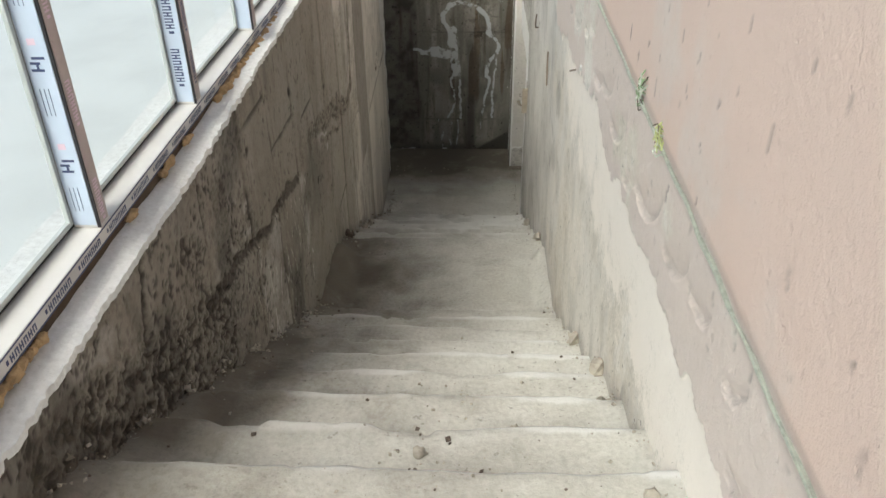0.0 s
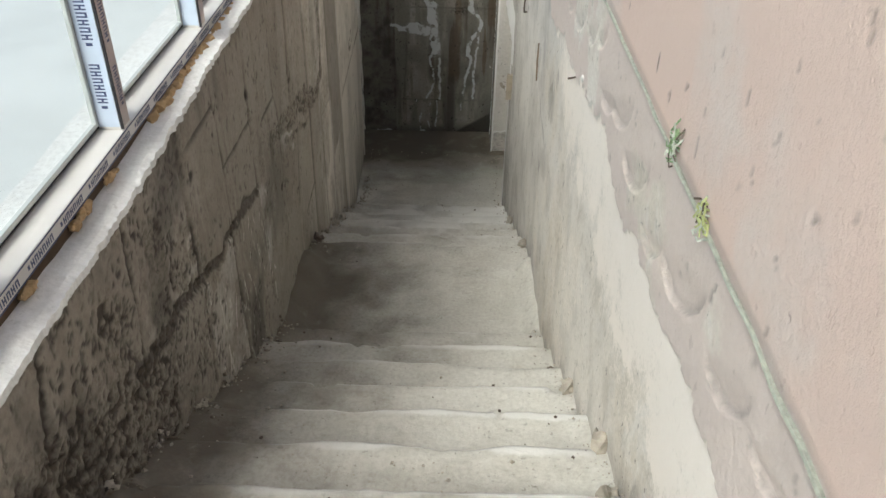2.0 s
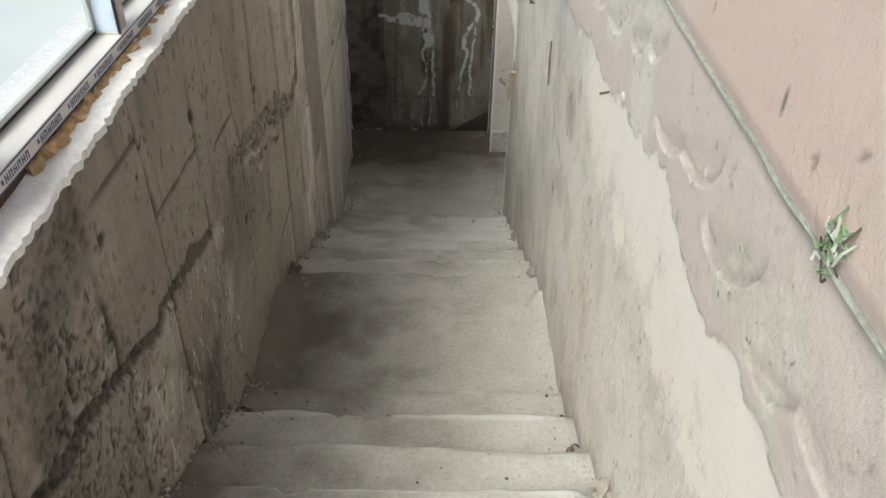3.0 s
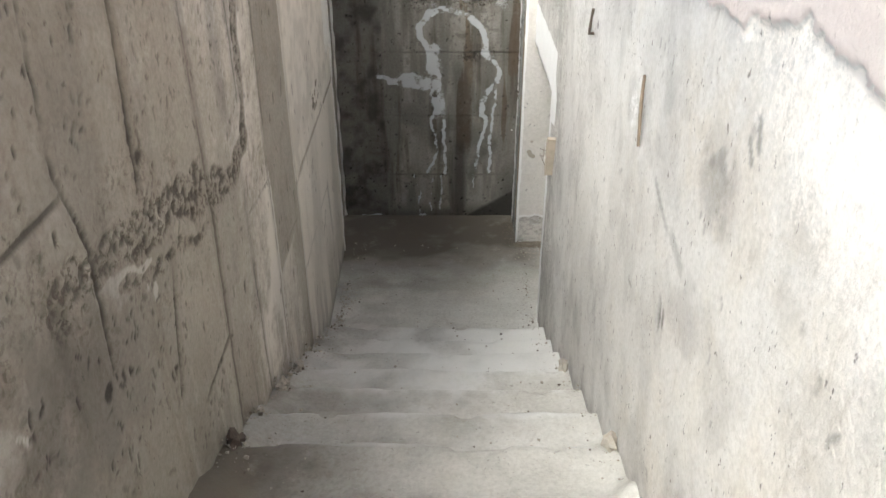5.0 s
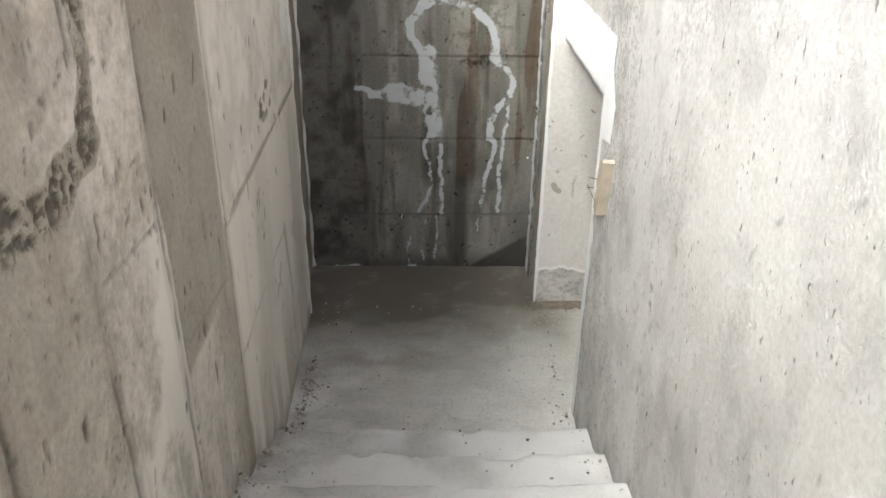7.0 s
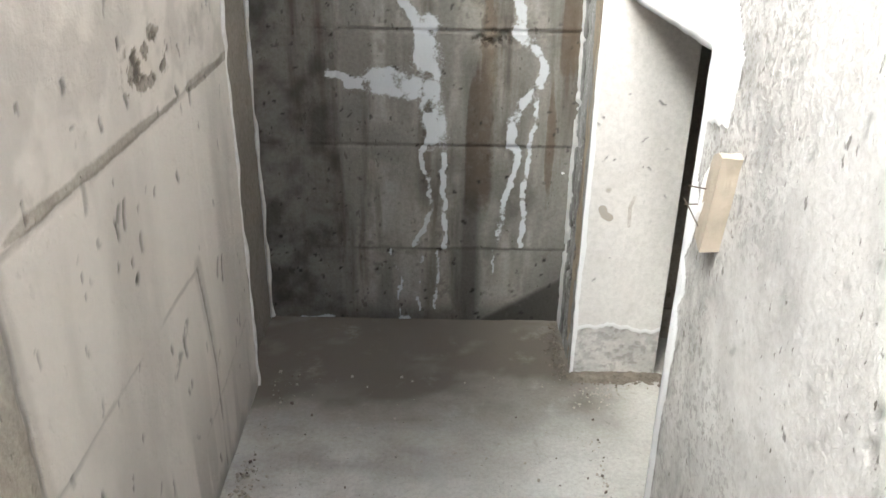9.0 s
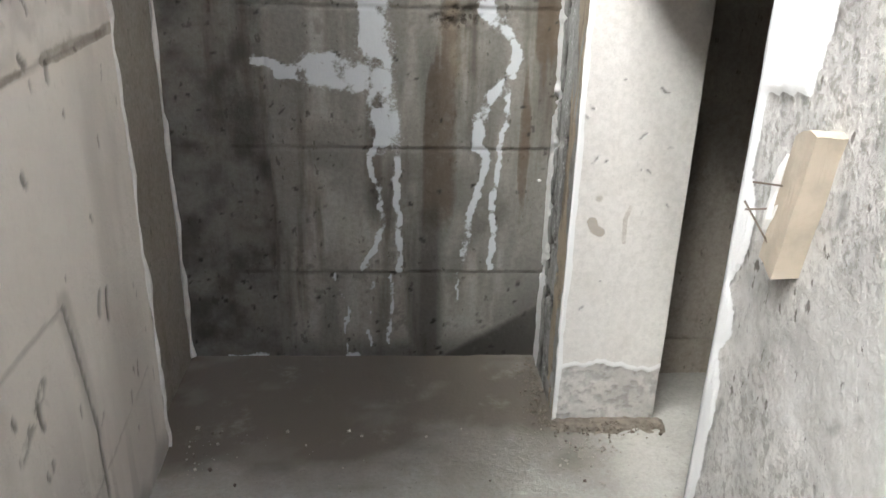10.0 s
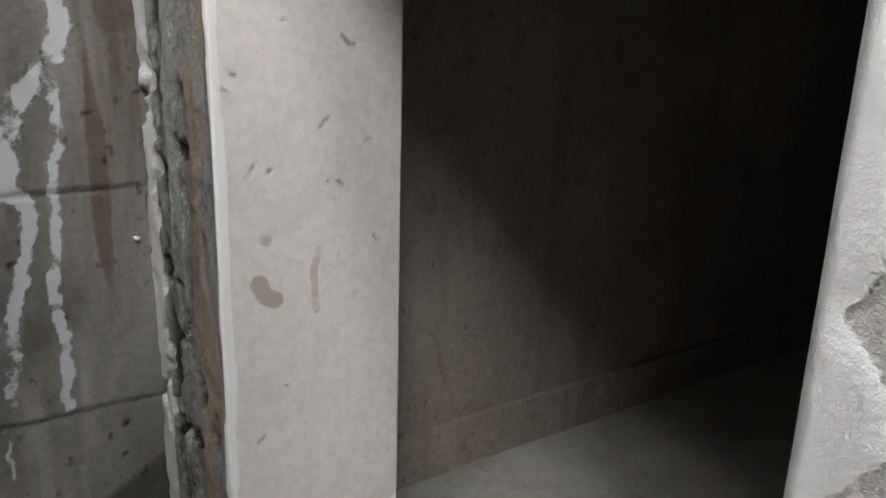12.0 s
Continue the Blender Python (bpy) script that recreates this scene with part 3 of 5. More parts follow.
    white = np.maximum(white, (0.74 - 0.34 * smooth(4.2, 5.2, u)) * (0.30 + 0.70 * skim) * (0.70 + 0.6 * fbm(u, v, 8, 5, 244)) * (1 - coat) * smooth(6.0, 4.8, u))
    # the pale skim under the coat, dragged down in long strokes
    drag = fbm(u * 1.4 + v * 0.8, v * 2.2 - u * 0.6, 3.0, 5, 247)
    low_edge = np.interp(u, [1.8, 3.2, 3.6, 4.0, 4.4, 5.0, 5.4], [2.45, 2.42, 2.36, 2.40, 2.48, 2.50, 2.62])
    lip = smooth(0.045, 0.0, edge - v) * (1 - coat) * smooth(0.35, 0.6, fbm(u, v, 7, 4, 246)) * smooth(5.6, 5.0, u)
    white = np.maximum(white, 0.75 * lip)
    cream = smooth(-0.10, 0.20, v - low_edge + 0.30 * (drag - 0.5)) * (1 - coat) * smooth(5.4, 4.6, u)
    white = np.maximum(white, cream * (0.28 + 0.34 * smooth(0.3, 0.7, drag) + 0.16 * smooth(0.35, 0.65, fbm(u, v, 12, 5, 249))))
    damp = damp * (1 - 0.4 * cream)
    for pts, w in ((((4.95, 2.53), (4.92, 2.49)), 0.012), (((4.92, 2.58), (4.90, 2.53)), 0.014), (((5.29, 1.90), (5.28, 1.85)), 0.012)):
        damp = damp + 0.5 * stroke(u, v, pts, w)
    # fresh white plaster round the corner of the opening
    band = np.interp(v, [0, 0.7, 0.78, 0.86, 0.915, 0.93, 0.97, 1.01, 1.045, 1.055, 1.10, 1.17, 1.23, 1.28, 1.36, 1.42, 1.45, 1.6, 1.72, 3],
                     [0.035, 0.04, 0.055, 0.05, 0.018, 0.035, 0.060, 0.055, 0.025, 0.012, 0.045, 0.065, 0.055, 0.02, 0.025, 0.03, 0.17, 0.20, 0.10, 0.1])
    lobes = 0.010 * (fbm(v, v * 0, 14, 4, 251) - 0.5)
    collar = smooth(OPEN_Y - band - 0.006 + lobes, OPEN_Y - band + 0.006 + lobes, u) * smooth(1.86, 1.80, v + lobes)
    out += 0.007 * collar + 0.007 * collar * (fbm(u, v, 16, 3, 253) - 0.4) * smooth(1.42, 1.5, v)
    # shade under the collar's raised edge, painted as a thin dark line
    undercut_shade = smooth(OPEN_Y - band - 0.016 + lobes, OPEN_Y - band - 0.006 + lobes, u) * (1 - collar) * smooth(1.86, 1.80, v) * smooth(0.35, 0.55, fbm(u, v, 12, 3, 254))
    damp = np.maximum(damp, 0.7 * undercut_shade)
    white = np.maximum(white, 1.7 * collar)
    honey = (0.45 + 0.25 * smooth(7.2, 7.8, u)) * smooth(0.5 - 0.14 * smooth(7.2, 7.8, u), 0.62, fbm(u, v * 0.7, 2.6, 5, 261)) * smooth(5.6, 7.2, u) * (1 - coat) * (1 - collar)
    cord = 3.19 + 0.014 * (u - 2.5)
    upper = smooth(cord - 0.02, cord + 0.02, v)
    lower_lilac = coat * (0.72 - 0.3 * smooth(0.5, 0.7, fbm(u, v, 4, 4, 271)))
    pale = lower_lilac * (1 - upper) + upper * (0.93 - 0.12 * smooth(0.5, 0.7, fbm(u, v, 1.8, 4, 272)))
    damp = np.maximum(damp, 0.28 * stroke(u, v, ((-2, 3.13), (9.4, 3.29)), 0.03))
    return out, np.stack((np.clip(damp, 0, 1), white, honey, pale), -1)


def lintel_shape(u, v):
    out, st = right_shape(u, v)
    out = out + 0.012 * (fbm(u, v, 14, 3, 711) - 0.5) * smooth(2.0, 1.8, v)
    st[..., 1] = np.maximum(st[..., 1], smooth(1.80, 1.72, v + 0.08 * fbm(u, v, 9, 3, 712)))
    return out, st


def back_shape(u, v):
    out = 0.005 * (fbm(u, v, 2.2, 4, 403) - 0.5) + 0.002 * (fbm(u, v, 30, 2, 404) - 0.5)
    for z in (0.373, 0.873, 1.37, 1.87, 2.37):
        jz = z + 0.006 * (fbm(u, u * 0, 4, 2, 405) - 0.5)
        out -= 0.006 * smooth(0.008, 0.002, np.abs(v - jz)) * (0.35 + 0.65 * smooth(0.4, 0.6, fbm(u, v * 0, 3, 3, 406)))
        out += 0.003 * smooth(jz - 0.004, jz + 0.004, v) * smooth(jz + 0.3, jz, v)
    joint = smooth(0.008, 0.002, np.abs(u + 0.585)) * smooth(2.4, 2.2, v)
    out -= 0.006 * joint
    seams = sum(smooth(0.012, 0.003, np.abs(v - z)) for z in (0.373, 0.873, 1.37, 1.87))
    wob = u + 0.045 * (fbm(u, v, 9, 4, 411) - 0.5) + 0.016 * (fbm(u, v, 45, 3, 413) - 0.5)
    vwob = v + 0.05 * (fbm(u, v, 10, 4, 414) - 0.5)
    white = np.zeros_like(u)
    for pts, w in ((((-0.20, 1.36), (-0.29, 1.48), (-0.30, 1.57), (-0.22, 1.66), (-0.10, 1.68), (0.05, 1.64), (0.16, 1.56), (0.19, 1.45), (0.19, 1.36)), 0.026),
                   (((0.19, 1.45), (0.17, 1.36), (0.24, 1.32), (0.285, 1.285), (0.305, 1.23), (0.295, 1.18), (0.26, 1.125), (0.21, 1.07), (0.175, 0.97), (0.165, 0.88)), 0.021),
                   (((-0.20, 1.38), (-0.20, 1.15), (-0.17, 1.02), (-0.15, 0.90)), 0.062),
                   (((-0.20, 1.12), (-0.30, 1.15), (-0.42, 1.155)), 0.070), (((-0.42, 1.15), (-0.52, 1.145)), 0.042), (((-0.50, 1.16), (-0.62, 1.175)), 0.016),
                   (((-0.13, 1.02), (-0.11, 0.90), (-0.13, 0.75), (-0.11, 0.60), (-0.12, 0.40)), 0.013),
                   (((-0.20, 0.90), (-0.23, 0.83), (-0.19, 0.70), (-0.18, 0.58), (-0.21, 0.46), (-0.26, 0.38)), 0.012),
                   (((0.165, 0.88), (0.20, 0.84), (0.18, 0.70), (0.14, 0.56), (0.14, 0.40)), 0.015),
                   (((0.28, 1.10), (0.26, 0.95), (0.25, 0.86), (0.24, 0.70), (0.245, 0.40)), 0.011),
                   (((-0.15, 0.37), (-0.13, 0.25), (-0.16, 0.05)), 0.009), (((-0.36, 0.37), (-0.32, 0.22), (-0.33, 0.02)), 0.007),
                   (((-0.22, 0.33), (-0.22, 0.05)), 0.009), (((0.12, 0.36), (0.11, 0.10)), 0.007)):
        white = np.maximum(white, stroke(wob, vwob, pts, w * 1.15) * (0.60 * smooth(0.3, 0.62, fbm(u, v, 22, 5, 412)) + 0.42))
        white = np.maximum(white, 0.40 * stroke(wob, vwob, pts, w * 1.7 + 0.006))
    white = white * (1 - 0.30 * smooth(0.39, 0.36, v))
    foot = smooth(0.035, 0.0, v + 0.03 * (fbm(u, v, 12, 3, 421) - 0.5)) * smooth(0.0, -0.2, u)
    white = np.maximum(white, 0.7 * foot * smooth(0.4, 0.6, fbm(u, u * 0, 7, 3, 422)))
    white = np.maximum(white, 0.5 * smooth(1.55, 1.75, v) * smooth(0.35, 0.6, fbm(u, v, 6, 4, 423)) * smooth(-0.5, -0.2, u))
    honey = smooth(1.66, 1.76, v + 0.1 * (fbm(u, v, 6, 3, 431) - 0.5)) * smooth(2.1, 1.9, v) * smooth(-0.5, -0.3, u)
    honey = np.maximum(honey, blob(u, v, 0.08, 1.34, 0.13, 0.055))
    crag = fbm(u, v, 40, 3, 432)
    out -= 0.018 * honey * smooth(0.4, 0.7, crag)
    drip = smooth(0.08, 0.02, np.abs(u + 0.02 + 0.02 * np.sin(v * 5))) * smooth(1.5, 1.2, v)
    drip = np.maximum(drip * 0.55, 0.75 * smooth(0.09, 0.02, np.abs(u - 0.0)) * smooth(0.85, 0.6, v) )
    # triangular shadow low on the right, painted through the damp mask
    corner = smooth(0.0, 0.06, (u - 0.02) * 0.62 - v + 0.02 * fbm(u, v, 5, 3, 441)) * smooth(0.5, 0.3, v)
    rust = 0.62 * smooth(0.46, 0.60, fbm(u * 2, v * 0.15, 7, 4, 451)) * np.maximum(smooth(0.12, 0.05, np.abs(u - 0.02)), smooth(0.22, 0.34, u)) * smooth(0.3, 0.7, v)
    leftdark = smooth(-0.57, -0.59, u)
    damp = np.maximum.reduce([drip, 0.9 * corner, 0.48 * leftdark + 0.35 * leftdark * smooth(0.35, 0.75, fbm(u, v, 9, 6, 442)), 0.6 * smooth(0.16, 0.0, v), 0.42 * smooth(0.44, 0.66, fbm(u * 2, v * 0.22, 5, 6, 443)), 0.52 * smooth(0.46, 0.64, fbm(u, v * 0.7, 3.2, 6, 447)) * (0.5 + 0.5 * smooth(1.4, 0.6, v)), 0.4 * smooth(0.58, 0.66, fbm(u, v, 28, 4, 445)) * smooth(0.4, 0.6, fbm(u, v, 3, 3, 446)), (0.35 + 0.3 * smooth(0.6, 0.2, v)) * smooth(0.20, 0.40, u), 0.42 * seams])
    damp = np.clip(damp + 0.7 * dashes(u, v, 444, 200, -0.95, 0.45, 0.0, 2.0, 0.012, 0.005, 1.5), 0, 1)
    return out, np.stack((damp, np.clip(white, 0, 1.3), honey, np.clip(0.40 * leftdark + rust, 0, 1)), -1)


def column_front(u, v):
    out = 0.003 * (fbm(u, v, 4, 3, 503) - 0.5)
    low = smooth(0.01, -0.01, v - 0.215 - 0.09 * (fbm(u, u * 0, 9, 4, 504) - 0.5))
    crumble = low * smooth(0.54, 0.68, fbm(u, v * 1.2, 42, 3, 508))
    out -= 0.0045 * low * (0.5 + fbm(u, v, 20, 3, 505)) + 0.0035 * crumble
    lip = smooth(0.018, 0.004, np.abs(v - 0.225 - 0.09 * (fbm(u, u * 0, 9, 4, 504) - 0.5)))
    edge = smooth(0.016, 0.004, np.abs(u - 0.441) + 0.015 * (fbm(v, v * 0, 12, 3, 506) - 0.5))
    smudge = np.maximum.reduce([0.8 * blob(u, v, 0.52, 0.85, 0.026, 0.022), stroke(u, v, ((0.505, 0.77), (0.515, 0.745), (0.535, 0.735)), 0.026), 0.8 * stroke(u, v, ((0.625, 0.82), (0.612, 0.78), (0.616, 0.70)), 0.014)])
    nick = np.zeros_like(u)
    for cx, cz, ln in ((0.46, 1.11, 0.01), (0.47, 1.14, 0.012), (0.56, 1.23, 0.01), (0.69, 1.19, 0.02), (0.64, 1.06, 0.014), (0.50, 0.98, 0.016), (0.53, 0.972, 0.01),
                       (0.64, 0.95, 0.008), (0.67, 0.94, 0.008), (0.73, 1.02, 0.012), (0.75, 0.82, 0.012), (0.56, 0.56, 0.008), (0.49, 1.04, 0.012), (0.50, 0.46, 0.01)):
        nick = np.maximum(nick, stroke(u, v, ((cx - ln * 0.7, cz - ln * math.sin(cx * 90)), (cx, cz), (cx + ln * 0.5, cz + 0.7 * ln * math.cos(cz * 70))), 0.0048) * smooth(0.35, 0.6, fbm(u, v, 60, 2, 510)))
    out -= 0.004 * nick
    z = np.zeros_like(u)
    return out, np.stack((0.75 * nick + 0.20 * crumble + 0.16 * low + 0.16 * low * smooth(0.4, 0.6, fbm(u, v, 9, 4, 509)), np.maximum(0.9 * lip, 1.5 * edge), 0.22 * low, np.clip(0.66 * smudge, 0, 1)), -1)


def column_side(u, v):
    wob = u + 0.022 * (fbm(u, v * 0.6, 7, 4, 607) - 0.5)
    out = 0.010 * (fbm(u, v * 0.25, 9, 3, 603) - 0.5) + 0.010 * (fbm(u, v, 22, 3, 606) - 0.5)
    crev = 0.95 * smooth(9.215, 9.24, wob) * smooth(9.31, 9.29, wob) * smooth(0.42, 0.56, fbm(u, v * 0.6, 20, 4, 605))
    spots = smooth(0.58, 0.66, fbm(u, v * 0.7, 26, 3, 608)) * smooth(0.35, 0.55, fbm(u, v, 5, 3, 609)) * smooth(8.96, 8.98, wob)
    holes = np.maximum(crev, 0.9 * spots)
    white = np.maximum.reduce([smooth(9.30, 9.33, wob) * 0.8, 0.38 * smooth(9.10, 9.13, wob) * smooth(9.23, 9.21, wob), 0.95 * smooth(8.972, 8.955, u + 0.03 * (fbm(v, v * 0, 10, 3, 610) - 0.5))])
    tan = 0.95 * smooth(9.12, 9.09, wob) * smooth(0.3, 0.5, fbm(u * 2, v * 0.4, 8, 3, 612))
    out -= 0.018 * holes
    return out, np.stack((np.clip(0.9 * holes + 0.35 * smooth(0.5, 0.7, fbm(u * 2, v * 0.2, 12, 3, 611)) + 0.2, 0, 1), white, 0.7 * holes + 0.25, tan), -1)


# ---------------------------------------------------------------- walls
S = dict(kind="structure")
relief("wall_west", "x", LEFT, 1, 1.5, 8.82, -0.2, LEDGE - 0.016, 0.008, 0.30, left_shape, MAT_LEFT, top_edge=ledge_edge,
       label="board-marked grey-brown concrete stair wall with stony pour seams", category="wall", **S)
relief("wall_west_rear", "x", LEFT, 1, -2.0, 1.5, 2.0, LEDGE - 0.016, 0.03, 0.30, left_shape, MAT_LEFT, top_edge=ledge_edge,
       label="board-marked grey-brown concrete wall of the upper hall", category="wall", **S)
relief("wall_east_rear", "x", RIGHT, -1, -2.0, 1.2, 2.0, ROOF, 0.03, 0.22, right_shape, MAT_RIGHT,
       label="pink plastered wall of the upper hall", category="wall", **S)
# the recess's shade is an even 0.35 in the damp mask
relief("wall_west_recess", "x", -0.945, 1, 8.82, BACK, -0.2, LEDGE, 0.02, 0.18,
       lambda u, v: (0.006 * (fbm(u, v, 5, 3, 701) - 0.5), np.stack((0.35 + 0 * u, 0.8 * smooth(9.36, 9.38, u), 0.2 + 0 * u, 0 * u), -1)), MAT_LEFT,
       label="concrete recess beside the stair wall end, shade toned into it", category="wall", **S)
relief("wall_east", "x", RIGHT, -1, 1.2, OPEN_Y, -0.2, ROOF, 0.010, 0.22, right_shape, MAT_RIGHT,
       label="pale patchy concrete stair wall under a ragged pink plaster coat", category="wall", **S)
relief("lintel", "x", RIGHT, -1, OPEN_Y, BACK, OPEN_Z, ROOF, 0.02, 0.22, lintel_shape, MAT_RIGHT,
       label="concrete lintel edged with broken white plaster", category="wall", **S)
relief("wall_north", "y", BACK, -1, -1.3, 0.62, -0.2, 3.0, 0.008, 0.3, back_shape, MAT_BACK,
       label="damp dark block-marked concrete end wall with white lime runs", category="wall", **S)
box("wall_north_upper", (-1.3, BACK, 3.0), (0.72, BACK + 0.3, ROOF), MAT_PLAIN, label="plain upper end wall", category="wall", **S)
box("wall_south", (-1.3, -2.3, 2.0), (0.72, -2.0, ROOF), MAT_PLAIN, label="plain rear wall of the upper hall", category="wall", **S)
# unseen roof glazing, added so that more daylight reaches the lower steps
box("ceiling_west", (-1.3, -2.3, ROOF), (-0.80, BACK + 0.3, ROOF + 0.2), MAT_PLAIN, label="plain edge beam of the added, unseen glazed roof", category="ceiling", **S)
box("ceiling_east", (0.46, -2.3, ROOF), (0.95, BACK + 0.3, ROOF + 0.2), MAT_PLAIN, label="plain edge beam of the added, unseen glazed roof", category="ceiling", **S)
roof = tagged(new("skylight_1"), "unseen glazed roof added to light the stairwell", "skylight", kind="structure")
for k in range(8):
    box("roof_pane", (-0.80, -2.3 + 1.5 * k, ROOF + 0.08), (0.46, -0.8 + 1.5 * k - 0.04, ROOF + 0.09), MAT_GLASS, roof, "clear roof pane").visible_shadow = False
    box("glazing_bar", (-0.80, -0.84 + 1.5 * k, ROOF + 0.04), (0.46, -0.80 + 1.5 * k, ROOF + 0.14), MAT_PVC, roof, "white glazing bar")

# pier beside the opening
relief("pier_front", "y", 8.94, -1, 0.435, 0.80, -0.05, 3.0, 0.0042, 0.012, column_front, MAT_COLUMN,
       label="smooth grey plastered pier with a bare crumbly foot", category="pier", **S)
box("pier_core", (0.60, 8.954, -0.05), (0.798, BACK + 0.02, 3.0), MAT_PLAIN, label="plain core of the plastered pier", category="pier", **S)
relief("pier_side", "x", 0.437, -1, 8.953, BACK + 0.02, -0.05, 3.0, 0.007, 0.20, column_side, MAT_FLANK,
       label="unplastered striped flank of the pier", category="pier", **S)

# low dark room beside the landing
box("side_room_wall_north", (0.60, 9.28, -0.2), (3.4, 9.55, 2.4), MAT_DARK, label="bare concrete wall of the side room, shade put into its colour", category="wall", **S)
box("side_room_wall_east", (3.2, 4.9, -0.2), (3.4, 9.28, 2.4), MAT_DARK, label="bare concrete wall of the side room, shade put into its colour", category="wall", **S)
box("side_room_wall_south", (0.72, 4.7, -0.2), (3.4, 4.9, 2.4), MAT_DARK, label="bare concrete wall of the side room, shade put into its colour", category="wall", **S)
box("side_room_ceiling", (0.72, 4.7, 2.2), (3.4, 9.55, 2.4), MAT_DARK, label="concrete soffit of the side room, shade put into its colour", category="ceiling", **S)


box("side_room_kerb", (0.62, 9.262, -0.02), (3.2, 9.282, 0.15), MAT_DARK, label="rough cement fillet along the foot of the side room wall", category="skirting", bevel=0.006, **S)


# ---------------------------------------------------------------- floors and stairs
def tread_wear(x, y):
    return 0.010 * (fbm(x, y, 3, 4, 801) - 0.5) + 0.006 * (fbm(x, y, 14, 3, 802) - 0.5)


def floor_sheet(name, x0, x1, y0, y1, z, label, damp=None, step=0.025):
    nx, ny = int((x1 - x0) / step) + 2, int((y1 - y0) / step) + 2
    x, y = np.meshgrid(np.linspace(x0, x1, nx), np.linspace(y0, y1, ny), indexing="ij")
    h = z + tread_wear(x, y)
    pts = np.stack((x, y, h), -1).reshape(-1, 3)
    idx = np.arange(nx * ny).reshape(nx, ny)
    quads = np.stack((idx[:-1, :-1], idx[1:, :-1], idx[1:, 1:], idx[:-1, 1:]), -1).reshape(-1, 4)
    ring = np.concatenate((idx[:, 0], idx[-1, 1:], idx[-2::-1, -1], idx[0, -2:0:-1]))
    low = pts[ring].copy()
    low[:, 2] = z - 0.15
    n, base, k = len(ring), len(pts), np.arange(len(ring))
    sides = np.stack((ring[k], base + k, base + (k + 1) % n, ring[(k + 1) % n]), -1)[:, ::-1]
    d = damp(x, y) if damp else 0 * x
    st = np.stack((d, 0 * x, 0 * x, 0.4 * fbm(x, y, 2, 3, 805) + 0.35 * smooth(8.3, 7.5, y + 0.4 * (fbm(x, y, 4, 4, 816) - 0.5))), -1).reshape(-1, 4)
    mesh_object(name, np.concatenate((pts, low)), quads.tolist() + sides.tolist() + [list(range(base + n - 1, base - 1, -1))], MAT_STAIR,
                smooth_shade=True, stains=np.concatenate((st, np.zeros((n, 4)))), label=label, category="floor", **S)


def low_damp_shade(x, y):
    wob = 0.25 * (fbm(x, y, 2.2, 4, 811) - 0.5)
    # damp and painted shade towards the end wall, blotches, darker into the side room
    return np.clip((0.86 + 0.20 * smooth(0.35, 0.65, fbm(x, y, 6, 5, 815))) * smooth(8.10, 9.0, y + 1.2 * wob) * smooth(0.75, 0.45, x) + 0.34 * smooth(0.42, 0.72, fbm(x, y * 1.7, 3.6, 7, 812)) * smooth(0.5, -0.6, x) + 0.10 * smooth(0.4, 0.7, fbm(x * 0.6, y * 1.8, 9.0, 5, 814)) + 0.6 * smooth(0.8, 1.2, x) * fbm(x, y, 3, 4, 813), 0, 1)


floor_sheet("floor", -1.1, 3.2, FLIGHT_B[-1] - 0.05, 9.42, 0.0, "damp cement floor of the lower landing, damp and painted shade along the end wall", low_damp_shade)
box("side_room_floor", (0.72, 4.9, -0.2), (3.2, FLIGHT_B[-1] - 0.05, 0.0), MAT_STAIR, label="dark cement floor of the side room", category="floor", **S)
floor_sheet("upper_floor", -0.83, 0.51, -2.0, FLIGHT_A[0] - 0.3, TOP, "dusty cement floor at the head of the stairs")

stairs = tagged(new("staircase"), "dusty cast concrete staircase with a short middle landing", "staircase", kind="structure")


